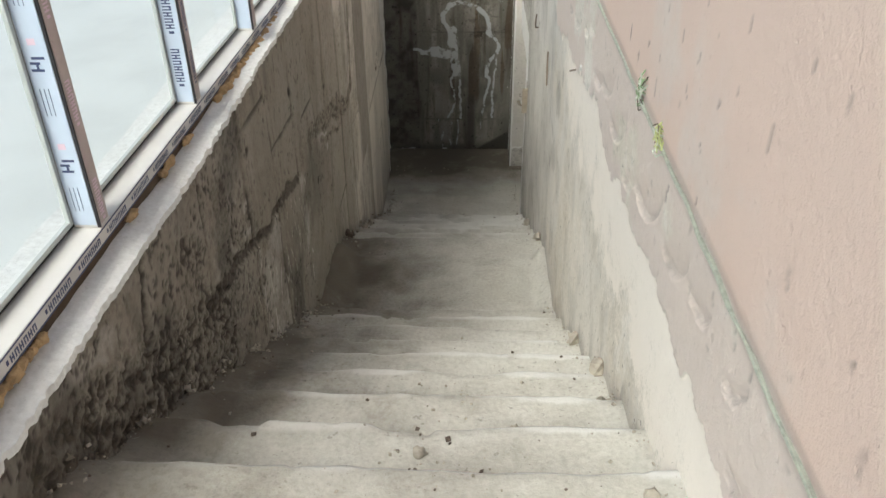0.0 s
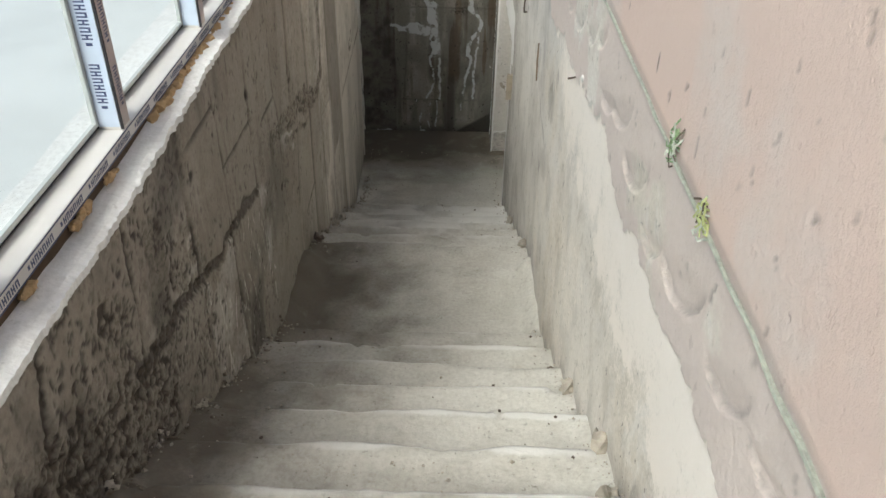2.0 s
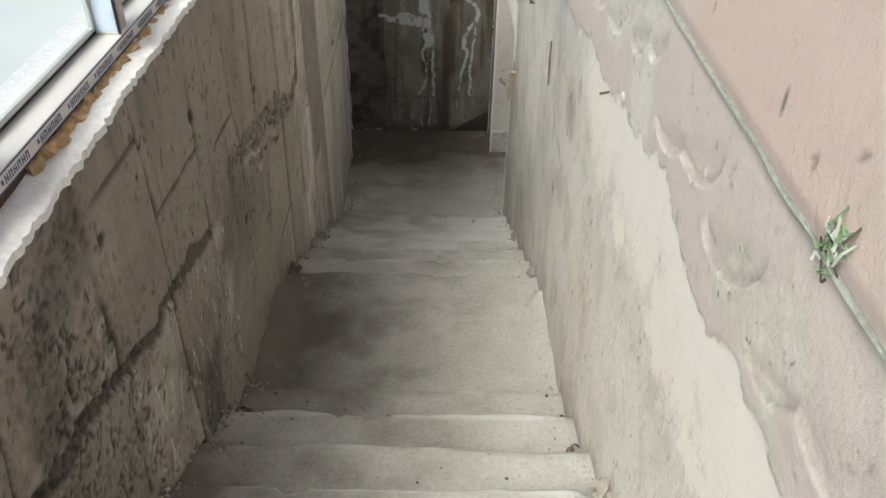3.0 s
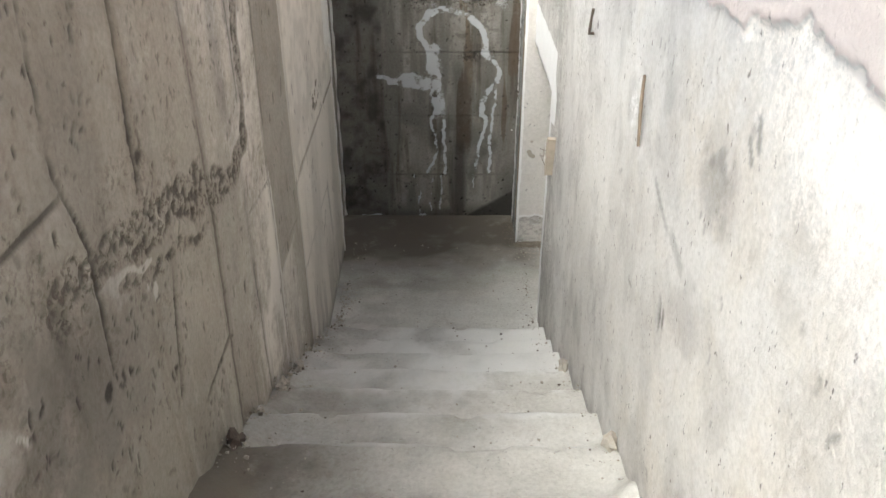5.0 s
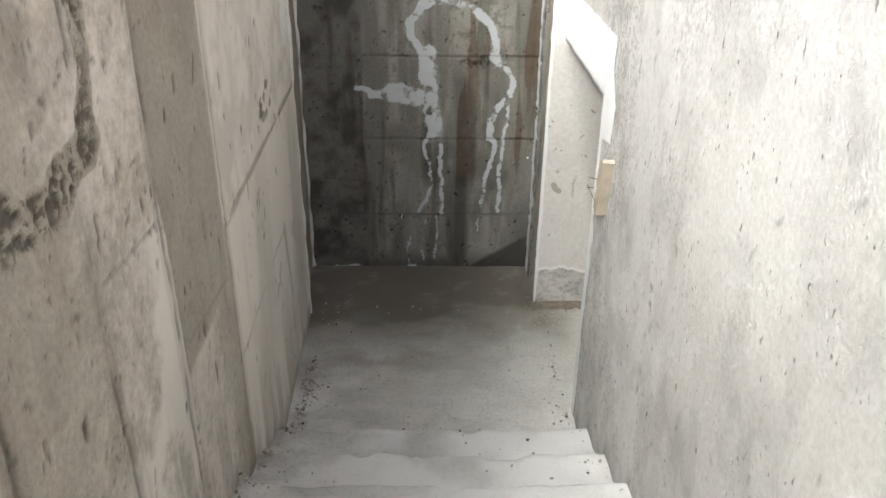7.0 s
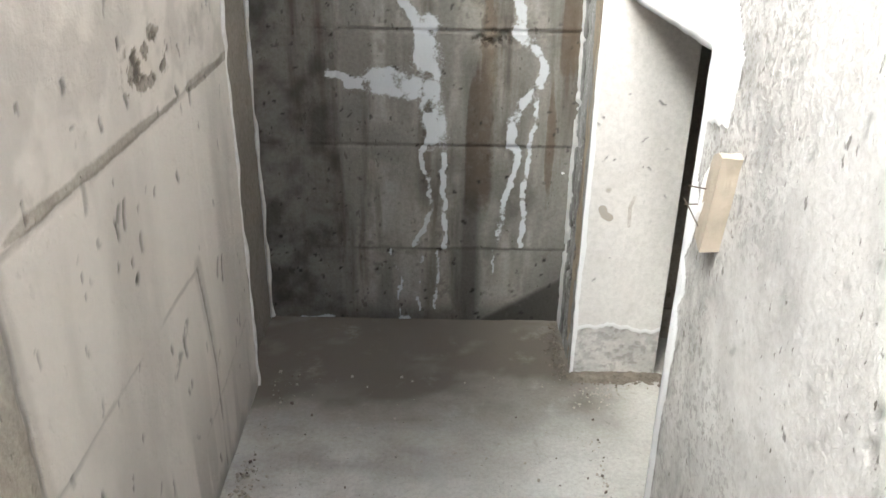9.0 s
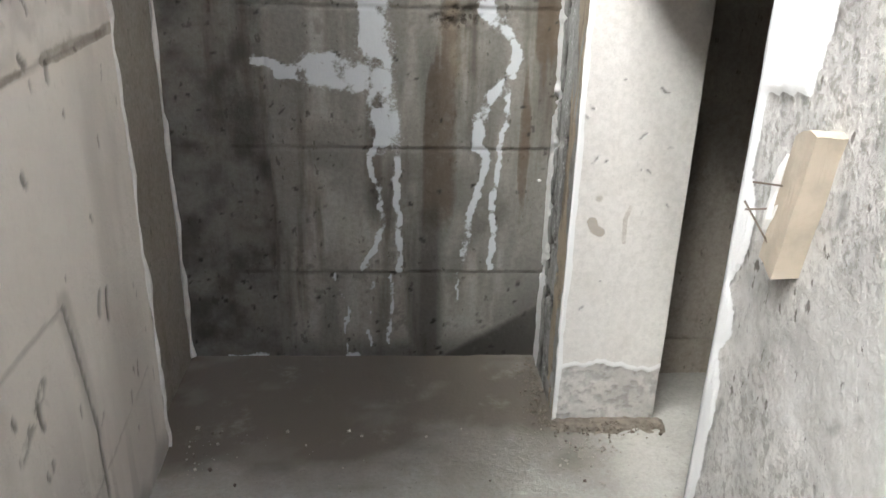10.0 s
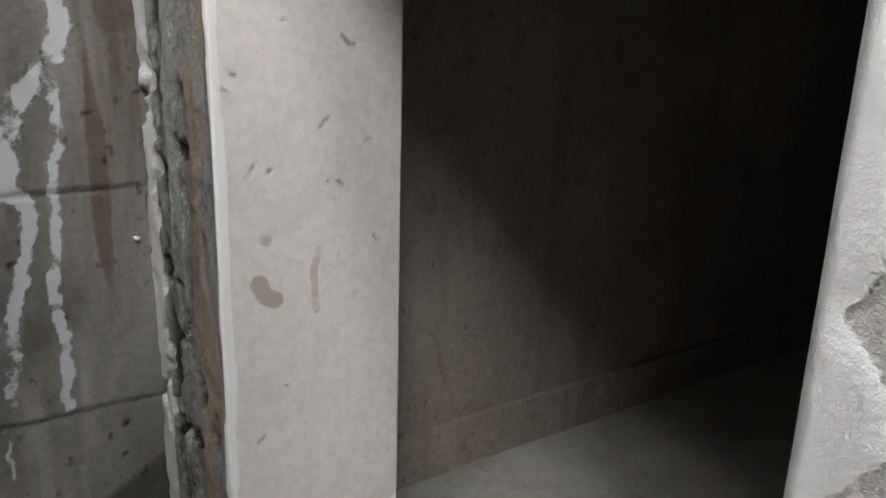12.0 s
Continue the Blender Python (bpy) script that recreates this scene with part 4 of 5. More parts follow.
def make_step(y0, y1, z, rise, name, label):
    """A tread from y0 to its nosing at y1, the worn nosing and the riser under it, as one solid."""
    ys = list(np.linspace(y0 - 0.01, y1 - 0.022, max(8, int((y1 - y0) / 0.03))))
    prof = [(y, 0.0) for y in ys] + [(y1 - 0.014, -0.004), (y1 - 0.004, -0.013), (y1, -0.030)] + [(y1, -t) for t in np.linspace(0.045, rise + 0.03, 6)]
    nx = 68
    x = np.linspace(LEFT - 0.03, RIGHT + 0.03, nx)
    X = np.repeat(x[:, None], len(prof), 1)
    Y = np.repeat(np.array([p[0] for p in prof])[None], nx, 0)
    D = np.repeat(np.array([p[1] for p in prof])[None], nx, 0)
    lip = 0.034 * (fbm(X, Y * 0 + z * 3, 3.5, 4, 821) - 0.5) * smooth(y1 - 0.12, y1, Y)
    chip = smooth(0.62, 0.74, fbm(X, Y * 0 + z * 7, 9, 3, 823)) * smooth(y1 - 0.06, y1, Y) * smooth(-0.09, -0.01, D)
    Z = z + D + 1.6 * tread_wear(X, Y) + lip * 0.5 - 0.014 * chip
    Y = Y + lip - 0.012 * chip
    inner = Y - (y1 - 0.31)
    fillet = (0.022 * smooth(0.10, 0.0, inner) + 0.065 * smooth(0.16, 0.0, inner) * smooth(0.11, 0.0, RIGHT - X + 0.05 * (fbm(X, Y, 8, 3, 826) - 0.5))
              + 0.075 * smooth(0.18, 0.0, inner) * smooth(0.13, 0.0, X - LEFT + 0.06 * (fbm(X, Y, 8, 3, 827) - 0.5))) * (0.5 + fbm(X, Y, 9, 3, 828))
    pile = fillet + 0.035 * smooth(0.14, 0.0, X - LEFT + 0.08 * (fbm(X, Y, 6, 3, 825) - 0.5)) + 0.02 * smooth(0.08, 0.0, RIGHT - X)
    Z = Z + pile * (D == 0) * smooth(y1 + 0.02, y1 - 0.12, Y) * (Y > y0 + 0.005)
    pts = np.stack((X, Y, Z), -1).reshape(-1, 3)
    m = len(prof)
    idx = np.arange(nx * m).reshape(nx, m)
    quads = np.stack((idx[:-1, :-1], idx[1:, :-1], idx[1:, 1:], idx[:-1, 1:]), -1).reshape(-1, 4)
    ring = np.concatenate((idx[:, 0], idx[-1, 1:], idx[-2::-1, -1], idx[0, -2:0:-1]))
    low = pts[ring].copy()
    low[:, 2] = z - rise - 0.06
    low[:, 1] = np.minimum(low[:, 1], y1 - 0.004)
    n, base, k = len(ring), len(pts), np.arange(len(ring))
    sides = np.stack((ring[k], base + k, base + (k + 1) % n, ring[(k + 1) % n]), -1)[:, ::-1]
    low_flight = 1.0 if y1 > 5.6 else 0.0
    high_flight = 1.0 if y1 < 4.3 else 0.0
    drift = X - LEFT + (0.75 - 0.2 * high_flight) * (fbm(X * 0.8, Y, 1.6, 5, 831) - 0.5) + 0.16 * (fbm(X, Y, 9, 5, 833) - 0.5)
    # dirt plus the west wall's soft shadow painted on the treads; risers darker
    dirt_shade = np.clip((0.84 - 0.50 * low_flight - 0.10 * high_flight) * smooth(0.62 - 0.22 * high_flight, -0.05, drift) + (0.30 - 0.22 * low_flight - 0.12 * high_flight) * smooth(1.1, 0.3, drift) + (0.34 - 0.02 * low_flight) * smooth(0.42, 0.75, fbm(X, Y * 1.3, 5.0, 7, 832)) * (0.35 + 0.65 * smooth(1.2, 0.5, X - LEFT))
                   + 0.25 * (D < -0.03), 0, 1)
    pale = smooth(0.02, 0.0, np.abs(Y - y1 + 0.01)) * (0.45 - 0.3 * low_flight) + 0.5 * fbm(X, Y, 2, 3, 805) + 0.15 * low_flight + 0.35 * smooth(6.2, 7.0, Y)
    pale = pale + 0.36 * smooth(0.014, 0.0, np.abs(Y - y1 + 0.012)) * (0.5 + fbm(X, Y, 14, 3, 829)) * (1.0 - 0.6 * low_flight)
    st = np.stack((dirt_shade, 0 * X, 0.5 * dirt_shade, np.clip(pale, 0, 1)), -1).reshape(-1, 4)
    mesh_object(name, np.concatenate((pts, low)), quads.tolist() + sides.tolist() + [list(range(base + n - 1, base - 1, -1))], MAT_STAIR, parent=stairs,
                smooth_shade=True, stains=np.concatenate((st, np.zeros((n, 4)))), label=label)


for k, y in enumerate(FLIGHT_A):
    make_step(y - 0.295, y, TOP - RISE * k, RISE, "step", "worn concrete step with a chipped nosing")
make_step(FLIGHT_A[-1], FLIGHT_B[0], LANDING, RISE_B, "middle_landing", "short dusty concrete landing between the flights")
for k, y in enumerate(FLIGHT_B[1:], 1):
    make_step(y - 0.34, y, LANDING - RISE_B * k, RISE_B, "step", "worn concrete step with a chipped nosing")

# ---------------------------------------------------------------- windows on the west wall
SILL_Z = 3.0
POSTS = [2.612 + 0.799 * k for k in range(-5, 8)]
window = tagged(new("window_1"), "long row of new white plastic windows, protective film still on", "window", kind="structure")
box("window_rail", (-0.952, -1.75, SILL_Z - 0.042), (-0.880, 8.60, SILL_Z), MAT_PVC, window, "white plastic bottom rail with printed film", bevel=0.002)
box("window_head", (-0.952, -1.75, 5.0), (-0.880, 8.60, 5.08), MAT_PVC, window, "white plastic head rail", bevel=0.002)


def word_bars(bm, origin, along, across, out, length, height):
    """Bars in the size and rhythm of a printed word. Seven uprights with cross strokes."""
    o, a, c, n = Vector(origin), Vector(along), Vector(across), Vector(out)

    def bar(a0, a1, c0, c1):
        p = [o + a * (length * s) + c * (height * t) for s, t in ((a0, c0), (a1, c0), (a1, c1), (a0, c1))]
        vs = [bm.verts.new(q + n * d) for d in (0, 0.0006) for q in p]
        for f in ((4, 5, 6, 7), (0, 1, 5, 4), (1, 2, 6, 5), (2, 3, 7, 6), (3, 0, 4, 7)):
            bm.faces.new([vs[k] for k in f])

    for k in range(6):
        s = k / 6
        bar(s, s + 0.035, 0, 1)
        bar(s + 0.085, s + 0.12, 0, 1)
        bar(s + 0.035, s + 0.085, 0.8 if k % 2 else 0.4, 1.0 if k % 2 else 0.6)
    bar(-0.14, -0.07, 0.25, 0.85)


def make_post(y, order):
    p = box("window_post", (-0.950, y, SILL_Z + 0.001), (-0.880, y + 0.052, 4.999), MAT_PVC, window, "white plastic post wrapped in bluish film", bevel=0.002)
    box("protective_film", (-0.944, y - 0.0015, SILL_Z + 0.01), (-0.888, y - 0.0005, 4.99), MAT_FILM, p, "bluish printed protective film")
    box("dark_seam", (-0.9525, y - 0.002, SILL_Z + 0.004), (-0.9465, y + 0.004, 4.99), MAT_RUBBER, p, "black glazing seam")
    box("dark_seam", (-0.886, y - 0.0025, SILL_Z + 0.004), (-0.8795, y + 0.004, 4.99), MAT_RUBBER, p, "black seam along the film")
    box("film_strip", (-0.8797, y + 0.006, SILL_Z + 0.01), (-0.8785, y + 0.046, 4.99), MAT_STRIP, p, "brownish printed film strip")
    ink, red = bmesh.new(), bmesh.new()
    z = SILL_Z + 0.03 + 0.05 * (order % 3)
    while z < 4.9:
        if order % 2:
            word_bars(ink, (-0.932, y - 0.0016, z), (0, 0, 1), (1, 0, 0), (0, -1, 0), 0.115, 0.028)
        else:
            for k in range(3):
                add_box(ink, (-0.931 + 0.010 * k, y - 0.0022, z + 0.02), (-0.9295 + 0.010 * k, y - 0.0016, z + 0.085))
            add_box(ink, (-0.935, y - 0.0022, z + 0.125), (-0.906, y - 0.0016, z + 0.131))
            add_box(ink, (-0.922, y - 0.0022, z + 0.131), (-0.916, y - 0.0016, z + 0.141))
            add_box(ink, (-0.935, y - 0.0022, z + 0.141), (-0.912, y - 0.0016, z + 0.147))
            add_box(ink, (-0.929, y - 0.0022, z + 0.153), (-0.899, y - 0.0016, z + 0.159))
            add_box(red, (-0.928, y - 0.0021, z + 0.185), (-0.910, y - 0.0017, z + 0.200))
        word_bars(ink if order % 2 else red, (-0.8784, y + 0.014, z), (0, 0, 1), (0, 1, 0), (1, 0, 0), 0.10, 0.022)
        z += 0.175 if order % 2 else 0.25
    part("printed_mark", ink, MAT_INK, p, "plain navy printed bars")
    if len(red.verts):
        part("printed_mark", red, MAT_LILAC, p, "faded red printed marks")
    else:
        red.free()
    return p


for order, y in enumerate(POSTS):
    make_post(y, order + 1)
for a, b in zip(POSTS, POSTS[1:]):
    box("glazing_bead", (-0.957, a + 0.053, SILL_Z + 0.013), (-0.945, a + 0.067, 4.98), MAT_BEAD, window, "pale grey glazing bead", bevel=0.002)
    box("glazing_bead", (-0.957, b - 0.017, SILL_Z + 0.013), (-0.945, b - 0.003, 4.98), MAT_BEAD, window, "pale grey glazing bead", bevel=0.002)
    box("glazing_bead", (-0.957, a + 0.068, SILL_Z + 0.013), (-0.945, b - 0.018, SILL_Z + 0.027), MAT_BEAD, window, "pale grey glazing bead", bevel=0.002)
rail_print = bmesh.new()
for k in range(60):
    word_bars(rail_print, (-0.8795, -1.6 + 0.17 * k, SILL_Z - 0.032), (0, 1, 0), (0, 0, 1), (1, 0, 0), 0.115, 0.018)
add_box(rail_print, (-0.8797, -1.74, SILL_Z - 0.006), (-0.8788, 8.59, SILL_Z - 0.002))
add_box(rail_print, (-0.8797, -1.74, SILL_Z - 0.041), (-0.8788, 8.59, SILL_Z - 0.037))
part("printed_strip", rail_print, MAT_INK, window, "row of plain dark printed bars")
for a, b in zip(POSTS, POSTS[1:]):
    box("window_pane", (-0.962, a + 0.05, SILL_Z + 0.02), (-0.958, b + 0.002, 4.98), MAT_GLASS, window, "clear glass pane").visible_shadow = False
box("window_gasket", (-0.9575, -1.75, SILL_Z + 0.0005), (-0.9525, 8.6, SILL_Z + 0.012), MAT_RUBBER, window, "thin black glazing gasket")
box("window_outer_rail", (-0.98, -1.75, SILL_Z - 0.04), (-0.9535, 8.6, SILL_Z + 0.0), MAT_PVC, window, "white plastic outer rail")


def make_ledge():
    y = np.linspace(-2.0, 8.82, 2200)
    x = np.linspace(-1.12, LEFT + 0.001, 16)
    Y, X = np.meshgrid(y, x, indexing="ij")
    rag = (0.006 * (fbm(Y, Y * 0, 8, 5, 851) - 0.55) + 0.016 * (fbm(Y, Y * 0, 45, 4, 855) - 0.5)) * smooth(-0.835, LEFT, X)
    Z = LEDGE + ledge_edge(Y) + 0.004 + 0.010 * smooth(-0.83, -0.90, X) + 0.006 * (fbm(Y, X, 9, 4, 852) - 0.5) - 0.006 * smooth(LEFT - 0.012, LEFT, X) * (0.3 + 1.4 * fbm(Y, X, 60, 3, 853))
    top = np.stack((X + rag, Y, Z), -1)
    low = top[:, ::-1].copy()
    low[..., 2] -= 0.021
    grid = np.concatenate((top, low), 1)
    n, m = grid.shape[:2]
    idx = np.arange(n * m).reshape(n, m)
    nxt = np.roll(idx, -1, axis=1)
    quads = np.stack((idx[:-1], nxt[:-1], nxt[1:], idx[1:]), -1).reshape(-1, 4)
    caps = [idx[0].tolist(), idx[-1, ::-1].tolist()]
    mesh_object("ledge_skim", grid.reshape(-1, 3), quads[:, ::-1].tolist() + caps, MAT_LEDGE,
                label="rough white cement skim with a crumbling edge", category="ledge", **S)


make_ledge()
box("wall_west_end", (-1.12, 8.605, 2.9), (-0.88, BACK, ROOF), MAT_PLAIN, label="plain wall past the windows", category="wall", **S)
box("wall_west_start", (-1.12, -2.0, 2.9), (-0.88, -1.75, ROOF), MAT_PLAIN, label="plain wall before the windows", category="wall", **S)
box("wall_west_top", (-1.12, -1.75, 5.08), (-0.88, 8.60, ROOF), MAT_PLAIN, label="plain wall over the windows", category="wall", **S)

# ---------------------------------------------------------------- outside
bm = bmesh.new()
bmesh.ops.create_grid(bm, x_segments=60, y_segments=60, size=1.0)
for p in bm.verts:
    d = math.copysign(abs(p.co.x) ** 3, p.co.x), math.copysign(abs(p.co.y) ** 3, p.co.y)
    p.co = Vector((-1.14 - 300 + 300 * d[0], 300 * d[1] + 4, 2.45))
part("ground", bm, MAT_SNOW, label="snow-covered ground outside the windows", category="ground", kind="structure")

# ---------------------------------------------------------------- foam, beads, small things
rng = np.random.RandomState(7)


def lump(bm, center, size, seed, subdiv=2, rugged=0.35):
    r = bmesh.ops.create_icosphere(bm, subdivisions=subdiv, radius=1.0)
    c = Vector(center)
    for p in r["verts"]:
        k = 1 + rugged * noise.noise(p.co * 1.7 + Vector((seed * 3.1, seed, 0)))
        p.co = Vector((p.co.x * size[0] * k, p.co.y * size[1] * k, p.co.z * size[2] * k)) + c


def make_foam(y0, y1, seed):
    bm = bmesh.new()
    y = y0
    k = 0
    while y < y1:
        r = (0.006 + 0.010 * rng.rand()) * (1.0 if y < 3.5 else 1.35)
        lump(bm, (-0.884 + 0.012 * rng.rand(), y, SILL_Z - 0.054 - 0.008 * rng.rand()), (r * 0.9, r * 1.5, r * 0.85), seed + k, 2, 0.6)
        y += 0.010 + 0.010 * rng.rand()
        k += 1
    part("mounting_foam", bm, MAT_FOAM, label="bulging yellow mounting foam squeezed out under the window rail", category="mounting foam", group="foam under the window")


for k, (a, b) in enumerate(((0.9, 1.3), (1.55, 1.7), (1.98, 2.26), (2.76, 2.80), (3.02, 3.12), (3.24, 3.30), (3.62, 4.62), (4.66, 4.95), (5.0, 5.5), (6.1, 6.5))):
    make_foam(a, b, 20 * k)
# dark strip that stands in for the shadow in the gap below the rail
box("rail_shadow_gap", (-0.945, -1.75, LEDGE - 0.01), (-0.893, 8.6, SILL_Z - 0.044), MAT_GAP, label="dark brown strip standing in for the shadow gap under the window rail", category="packing strip")


def ribbon(name, pts, radius, mat, label, category, wobble=0.0, squash=1.0, seed=0, parent=None, group=""):
    """A thin irregular bead or cord along a line."""
    bm = bmesh.new()
    rings = []
    for i, p in enumerate(pts):
        p = Vector(p)
        t = (Vector(pts[min(i + 1, len(pts) - 1)]) - Vector(pts[max(i - 1, 0)])).normalized()
        side = t.cross(Vector((0, 0, 1)) if abs(t.z) < 0.9 else Vector((1, 0, 0))).normalized()
        up = side.cross(t)
        r = radius * (1 + wobble * noise.noise(p * 9 + Vector((seed, 0, 0))) * 2)
        off = (side + up) * (radius * wobble * noise.noise(p * 5 + Vector((0, seed, 3))))
        rings.append([bm.verts.new(p + off + (side * math.cos(a) + up * math.sin(a) * squash) * r) for a in (k * math.pi / 3 for k in range(6))])
    for a, b in zip(rings, rings[1:]):
        for k in range(6):
            bm.faces.new((a[k], a[(k + 1) % 6], b[(k + 1) % 6], b[k]))
    bm.faces.new(rings[0][::-1])
    bm.faces.new(rings[-1])
    return part(name, bm, mat, parent, label, category=category, group=group)


def line(a, b, n, sag=0.0, seed=0):
    a, b = Vector(a), Vector(b)
    return [a.lerp(b, i / n) + Vector((0, sag * noise.noise(Vector((i * 0.35, seed, 0))), sag * noise.noise(Vector((i * 0.3, 5, seed))))) for i in range(n + 1)]


ribbon("plaster_bead", line((LEFT - 0.062, 8.82, 0.0), (LEFT - 0.066, 8.82, LEDGE), 110, 0.02, 1), 0.008, MAT_WHITE, "ragged white plaster bead down the wall end", "plaster bead", 0.5)
ribbon("plaster_bead", line((-0.935, 9.37, 0.02), (-0.935, 9.37, LEDGE), 110, 0.02, 2), 0.008, MAT_WHITE, "ragged white plaster bead in the dark corner", "plaster bead", 0.6)
ribbon("cord", line((RIGHT - 0.011, -1.9, 3.13), (RIGHT - 0.011, 5.4, 3.230), 200, 0.006, 3), 0.0052, MAT_CORD, "grey-green cord bedded in the pink plaster", "cord", 0.35, 0.7)


def make_tuft(y, z, mat, seed):
    """A tangle of fibres caught on the cord."""
    r2 = random.Random(seed)
    root = tagged(new("fibre_tuft"), "frayed green fibres caught on the plaster cord", "fibre tuft", "fibre tufts")
    root.location = (RIGHT - 0.014, y, z)
    for name, m, count in (("fibre_tangle", mat, 22), ("pale_tangle", MAT_CORDPALE, 18), ("dark_tangle", MAT_DARKSTONE, 5)):
        bm = bmesh.new()
        for _ in range(count):
            c = Vector((0, max(-0.03, min(0.03, r2.gauss(0, 0.014))), max(-0.03, min(0.05, r2.gauss(0.010, 0.020)))))
            d = Vector((-0.006, r2.gauss(0, 0.009), r2.gauss(0, 0.010)))
            w = Vector((0, 0.0022, 0.0012))
            bend = Vector((-0.006 * r2.random(), r2.gauss(0, 0.006), r2.gauss(0, 0.006)))
            q = [c - d, c + bend, c + d]
            vs = [[bm.verts.new(p + w), bm.verts.new(p - w), bm.verts.new(p + Vector((-0.003, 0, 0)))] for p in q]
            for a, b in zip(vs, vs[1:]):
                for k in range(3):
                    bm.faces.new((a[k], a[(k + 1) % 3], b[(k + 1) % 3], b[k]))
        part(name, bm, m, root, kind="stuff")
    return root


make_tuft(2.71, 3.195, MAT_YELLOW, 1)
make_tuft(2.97, 3.215, MAT_WOOL, 2)

# wooden block nailed beside the opening
block = tagged(new("wood_block"), "raw pale wooden block smeared with plaster on the stair wall", "wood block")
block.location = (RIGHT + 0.012, 7.665, 1.30)
block.rotation_euler = (radians(11), 0, 0)
bm = bmesh.new()
add_box(bm, (-0.046, -0.020, -0.122), (0.0, 0.036, 0.122))
bmesh.ops.subdivide_edges(bm, edges=bm.edges[:], cuts=5, use_grid_fill=True)
for p in bm.verts:
    p.co += Vector((1, 1, 1)) * 0.004 * noise.noise(p.co * 25)
    if p.co.z > 0.09 and p.co.y > 0.0:
        p.co.z -= 0.04 * (p.co.y / 0.05) * (0.7 + 0.6 * noise.noise(p.co * 40))
    if p.co.z < -0.1:
        p.co.z += 0.12 * max(0.0, -0.02 - p.co.x)
part("block", bm, MAT_WOOD, block, "raw pale softwood")
bm = bmesh.new()
lump(bm, (-0.026, 0.044, -0.02), (0.024, 0.026, 0.10), 4, 3, 0.5)
part("plaster_smear", bm, MAT_WHITE, block, "thin white plaster smear")
for k, (y, z, dy, dz) in enumerate(((0.02, 0.02, 0.05, -0.02), (0.04, -0.03, 0.03, -0.02), (0.02, -0.09, 0.06, 0.05))):
    ribbon("nail", [(-0.040, y, z), (-0.056, y + dy * 0.5, z + dz * 0.5), (-0.072, y + dy, z + dz)], 0.0016, MAT_STEEL, "thin bent nail", "", parent=block)

ribbon("batten_splinter", [(RIGHT - 0.004, 5.80, 2.375), (RIGHT - 0.006, 5.79, 2.29), (RIGHT - 0.003, 5.77, 2.165)], 0.0045, MAT_DARKWOOD,
       "thin wooden splinter embedded in the concrete wall", "wood splinter", 0.3)
ribbon("wire_hook", [(RIGHT + 0.004, 6.72, 2.245), (RIGHT - 0.02, 6.70, 2.25), (RIGHT - 0.025, 6.66, 2.29), (RIGHT - 0.022, 6.64, 2.36)], 0.006, MAT_STEEL,
       "bent rusty wire hook sticking out of the wall", "wire hook")
ribbon("nail", [(RIGHT + 0.002, 4.43, 2.755), (RIGHT - 0.03, 4.425, 2.75)], 0.004, MAT_STEEL, "rusty nail end in the plaster edge", "nail")
bm = bmesh.new()
lump(bm, (RIGHT - 0.008, 4.217, 2.84), (0.006, 0.014, 0.014), 9)
part("plaster_dab", bm, MAT_WHITE, label="small white plaster dab on the pink coat", category="plaster dab")
bm = bmesh.new()
lump(bm, (0.407, BACK - 0.005, 0.757), (0.007, 0.006, 0.006), 3)
part("plaster_dab", bm, MAT_WHITE, label="tiny white plaster dab on the dark end wall", category="plaster dab")


# ---------------------------------------------------------------- crumbs and rubble
def ground_z(x, y):
    for k, e in enumerate(FLIGHT_A):
        if y < e:
            return TOP - RISE * k
    for k, e in enumerate(FLIGHT_B):
        if y < e:
            return LANDING - RISE_B * k
    return 0.0


def crumbs(name, spots, mat, label, seed, parent=None, kind="stuff", category="crumbs"):
    r2 = random.Random(seed)
    verts, faces = [], []
    base = [(1, 0, 0), (-0.9, 0.1, 0), (0, 1, 0.1), (0.1, -1, 0), (0, 0.1, 0.9), (0, 0, -0.8)]
    tris = ((0, 2, 4), (2, 1, 4), (1, 3, 4), (3, 0, 4), (2, 0, 5), (1, 2, 5), (3, 1, 5), (0, 3, 5))
    for x, y, z, r in spots:
        b = len(verts)
        turn = Euler((r2.uniform(0, 6), r2.uniform(0, 6), r2.uniform(0, 6))).to_matrix()
        for p in base:
            q = turn @ Vector([c * r * r2.uniform(0.6, 1.2) for c in p])
            verts.append((q.x + x, q.y + y, q.z * 0.8 + z))
        faces += [tuple(b + i for i in t) for t in tris]
    mesh_object(name, verts, faces, mat, parent, label, kind, category)


r3 = random.Random(11)
pale, dark = [], []
for _ in range(3600):
    y = r3.uniform(1.5, 8.9)
    near_wall = r3.random()
    if near_wall < 0.35:
        x = LEFT + abs(r3.gauss(0, 0.06))
    elif near_wall < 0.62:
        x = RIGHT - abs(r3.gauss(0, 0.05))
    else:
        x = r3.uniform(LEFT, RIGHT)
    if 2.0 < y < 3.0 and r3.random() < 0.6:
        x = r3.gauss(-0.05, 0.12)
    r = 0.0018 + 0.009 * r3.random() ** 4
    if x < LEFT + 0.01 or x > RIGHT - 0.01:
        continue
    extra = 0.03 * max(0.0, 1 - (x - LEFT) / 0.12)
    (dark if r3.random() < 0.3 else pale).append((x, y, ground_z(x, y) + r * 0.4 + extra, r))
crumbs("loose_grit", pale, MAT_STONE, "pale cement grit scattered over the steps", 1)
crumbs("loose_grit", dark, MAT_DARKSTONE, "dark grit scattered over the steps", 2)
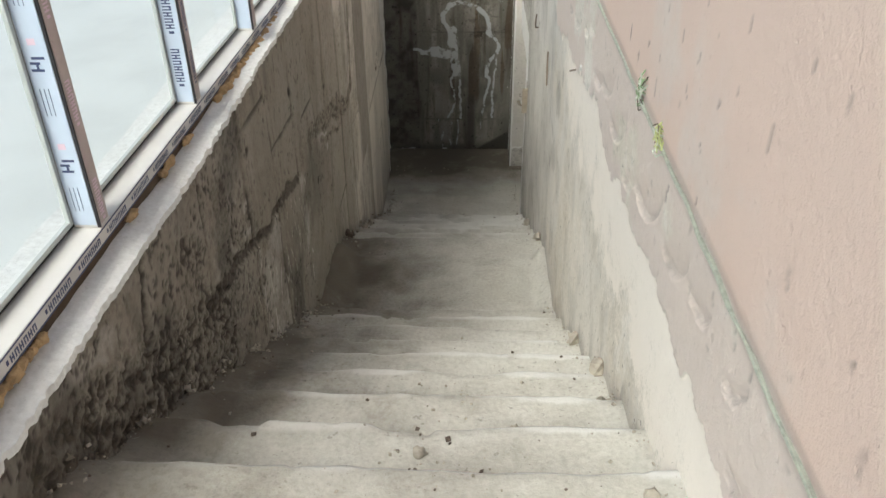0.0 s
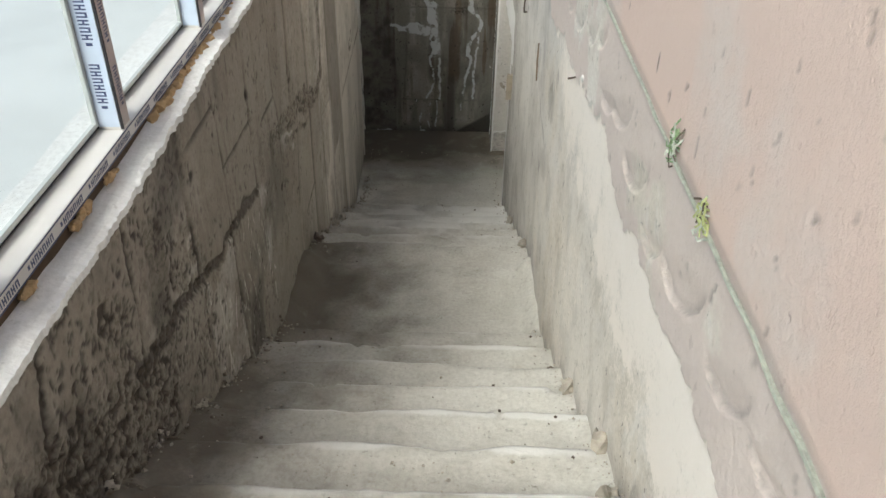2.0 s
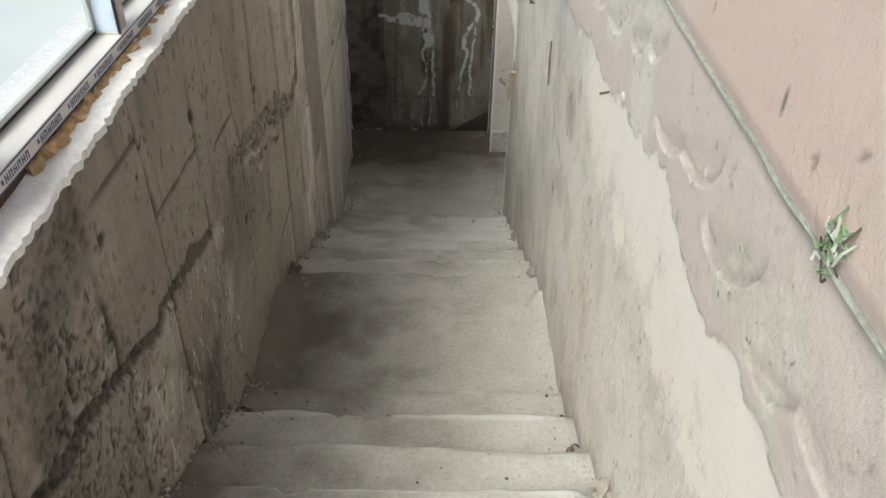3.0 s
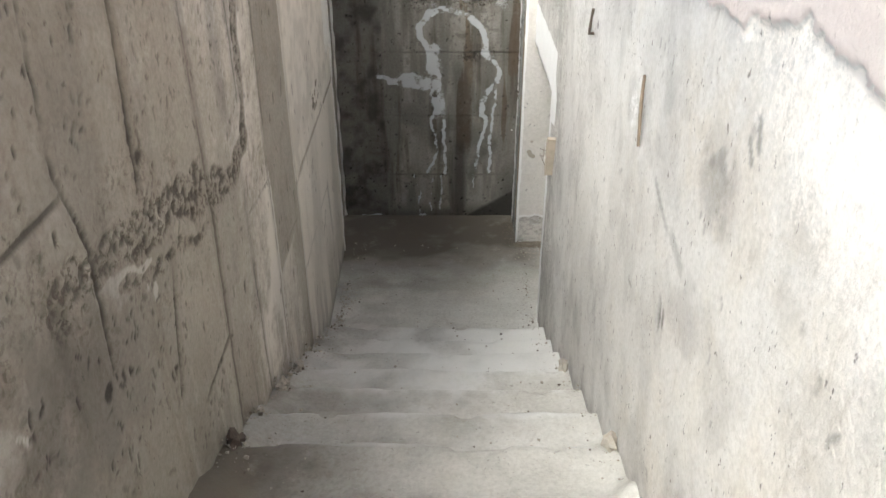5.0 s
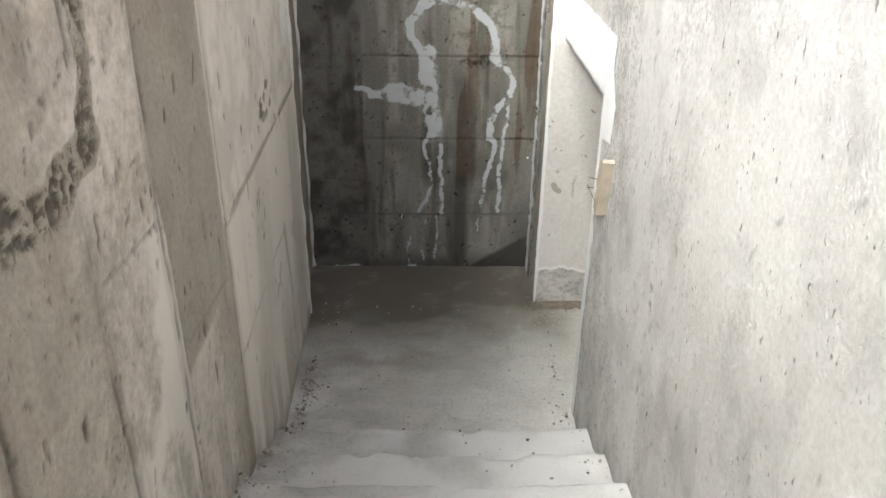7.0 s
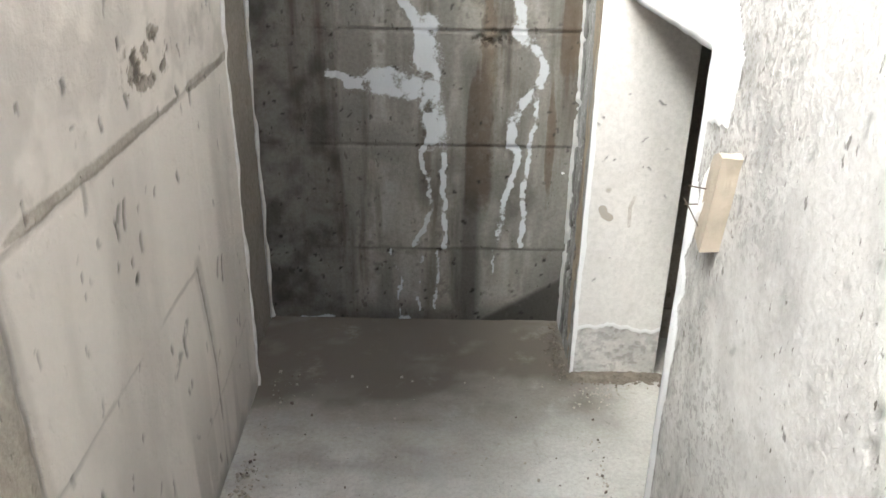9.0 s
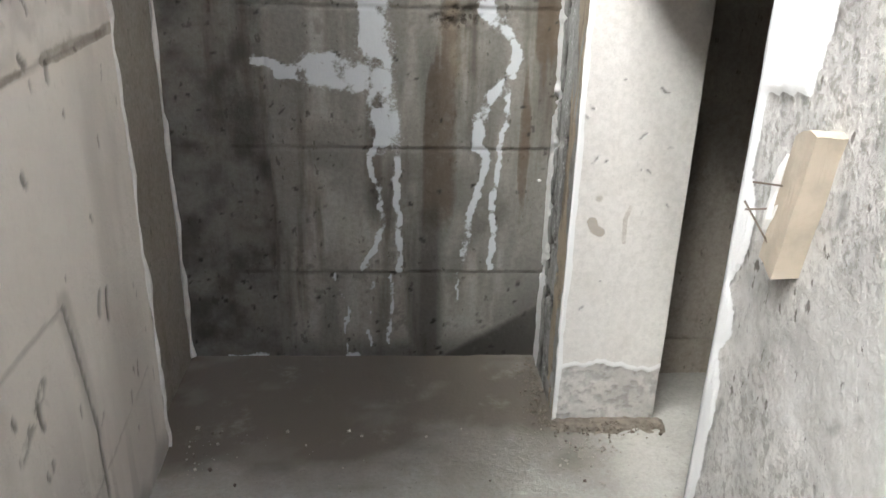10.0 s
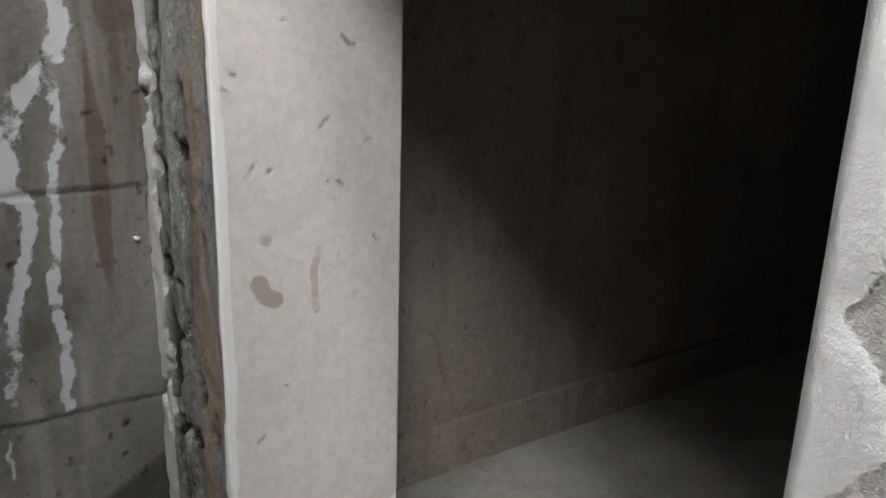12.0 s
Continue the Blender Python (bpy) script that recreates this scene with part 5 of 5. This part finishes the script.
for k, (x, y, r) in enumerate(((0.171, 2.62, 0.014), (-0.089, 2.37, 0.017), (-0.166, 2.86, 0.016), (-0.12, 2.83, 0.010), (0.43, 2.10, 0.02), (0.02, 2.55, 0.009), (0.30, 2.3, 0.008))):
    bm = bmesh.new()
    lump(bm, (x, y, ground_z(x, y) + r * 0.45), (r, r * 1.2, r * 0.7), 60 + k, 2, 0.5)
    part("cement_lump", bm, MAT_STONE, label="small rough cement lump lying on a dusty step", category="cement lump", group="cement lumps")

# crumbled mortar along the walls of both flights
foot_pale, foot_dark = [], []
for _ in range(3600):
    y = r3.uniform(2.0, 8.3)
    west = r3.random() < 0.80
    away = abs(r3.gauss(0, 0.035))
    x = LEFT - 0.01 + away if west else RIGHT - 0.01 - 0.7 * away
    r = 0.002 + (0.013 if west else 0.006) * r3.random() ** 3
    up = max(0.0, 0.055 - away) * r3.random()
    (foot_dark if west and r3.random() < (0.5 if y < 4.6 else 0.15) else foot_pale).append((x, y, ground_z(x, y) + r * 0.4 + up, r))
crumbs("wall_foot_mortar", foot_pale, MAT_STONE, "pale mortar crumbs heaped along the foot of the stair walls", 7)
crumbs("wall_foot_mortar", foot_dark, MAT_BROWNSTONE, "brown mortar crumbs heaped along the foot of the stair walls", 8)

# crumbled mortar round the foot of the pier
spots = []
for _ in range(700):
    if r3.random() < 0.6:
        x, y = r3.uniform(0.42, 0.82), 8.93 - abs(r3.gauss(0, 0.035))
    else:
        x, y = 0.425 - abs(r3.gauss(0, 0.035)), r3.uniform(8.9, 9.38)
    r = 0.002 + 0.008 * r3.random() ** 2
    spots.append((x, y, 0.006 + r * 0.4, r))
crumbs("mortar_rubble", spots, MAT_BROWNSTONE, "crumbled brown mortar along the foot of the pier", 5)
X, Y = np.meshgrid(np.linspace(0.41, 0.85, 60), np.linspace(8.80, 8.945, 24), indexing="ij")
H = 0.02 * smooth(0.10, 0.0, 8.94 - Y + 0.10 * (fbm(X, Y, 14, 3, 861) - 0.5)) * (0.4 + fbm(X, Y, 30, 3, 862)) * smooth(0.41, 0.45, X) * smooth(0.85, 0.81, X)
idx = np.arange(X.size).reshape(X.shape)
mesh_object("mortar_mound", np.stack((X, Y, H - 0.006), -1).reshape(-1, 3), np.stack((idx[:-1, :-1], idx[1:, :-1], idx[1:, 1:], idx[:-1, 1:]), -1).reshape(-1, 4).tolist(),
            MAT_BROWNSTONE, smooth_shade=True, label="low mound of crumbled brown mortar against the pier", category="mortar")
spots = [(r3.gauss(0.56, 0.05), r3.gauss(8.78, 0.04), 0.006, 0.002 + 0.006 * r3.random() ** 2) for _ in range(90)]
crumbs("mortar_rubble", spots, MAT_STONE, "sprinkle of mortar crumbs on the cement floor", 6)

# mortar lumps in the corners of the steps, along both walls
r4 = random.Random(21)
for side in (0, 1):
    for k, e in enumerate(FLIGHT_A[:-1] + FLIGHT_B[:-1]):
        for _ in range(3):
            r = r4.uniform(0.012, 0.030)
            x = (LEFT + r * 0.5 + 0.01) if side == 0 else (RIGHT - r * 0.5 - 0.008)
            y = e + r4.uniform(-0.02, 0.10)
            bm = bmesh.new()
            lump(bm, (x, y, ground_z(x, y) + r * 0.5), (r, r * 1.5, r * r4.uniform(0.8, 1.6)), r4.uniform(0, 99), 2, 0.9)
            part("mortar_lump", bm, (MAT_STONE, MAT_DARKSTONE)[int(r4.random() < (0.45 if side == 0 else 0.1))], label="rough mortar lump stuck in a step corner beside the wall",
                 category="mortar lump", group="mortar lumps along the walls")
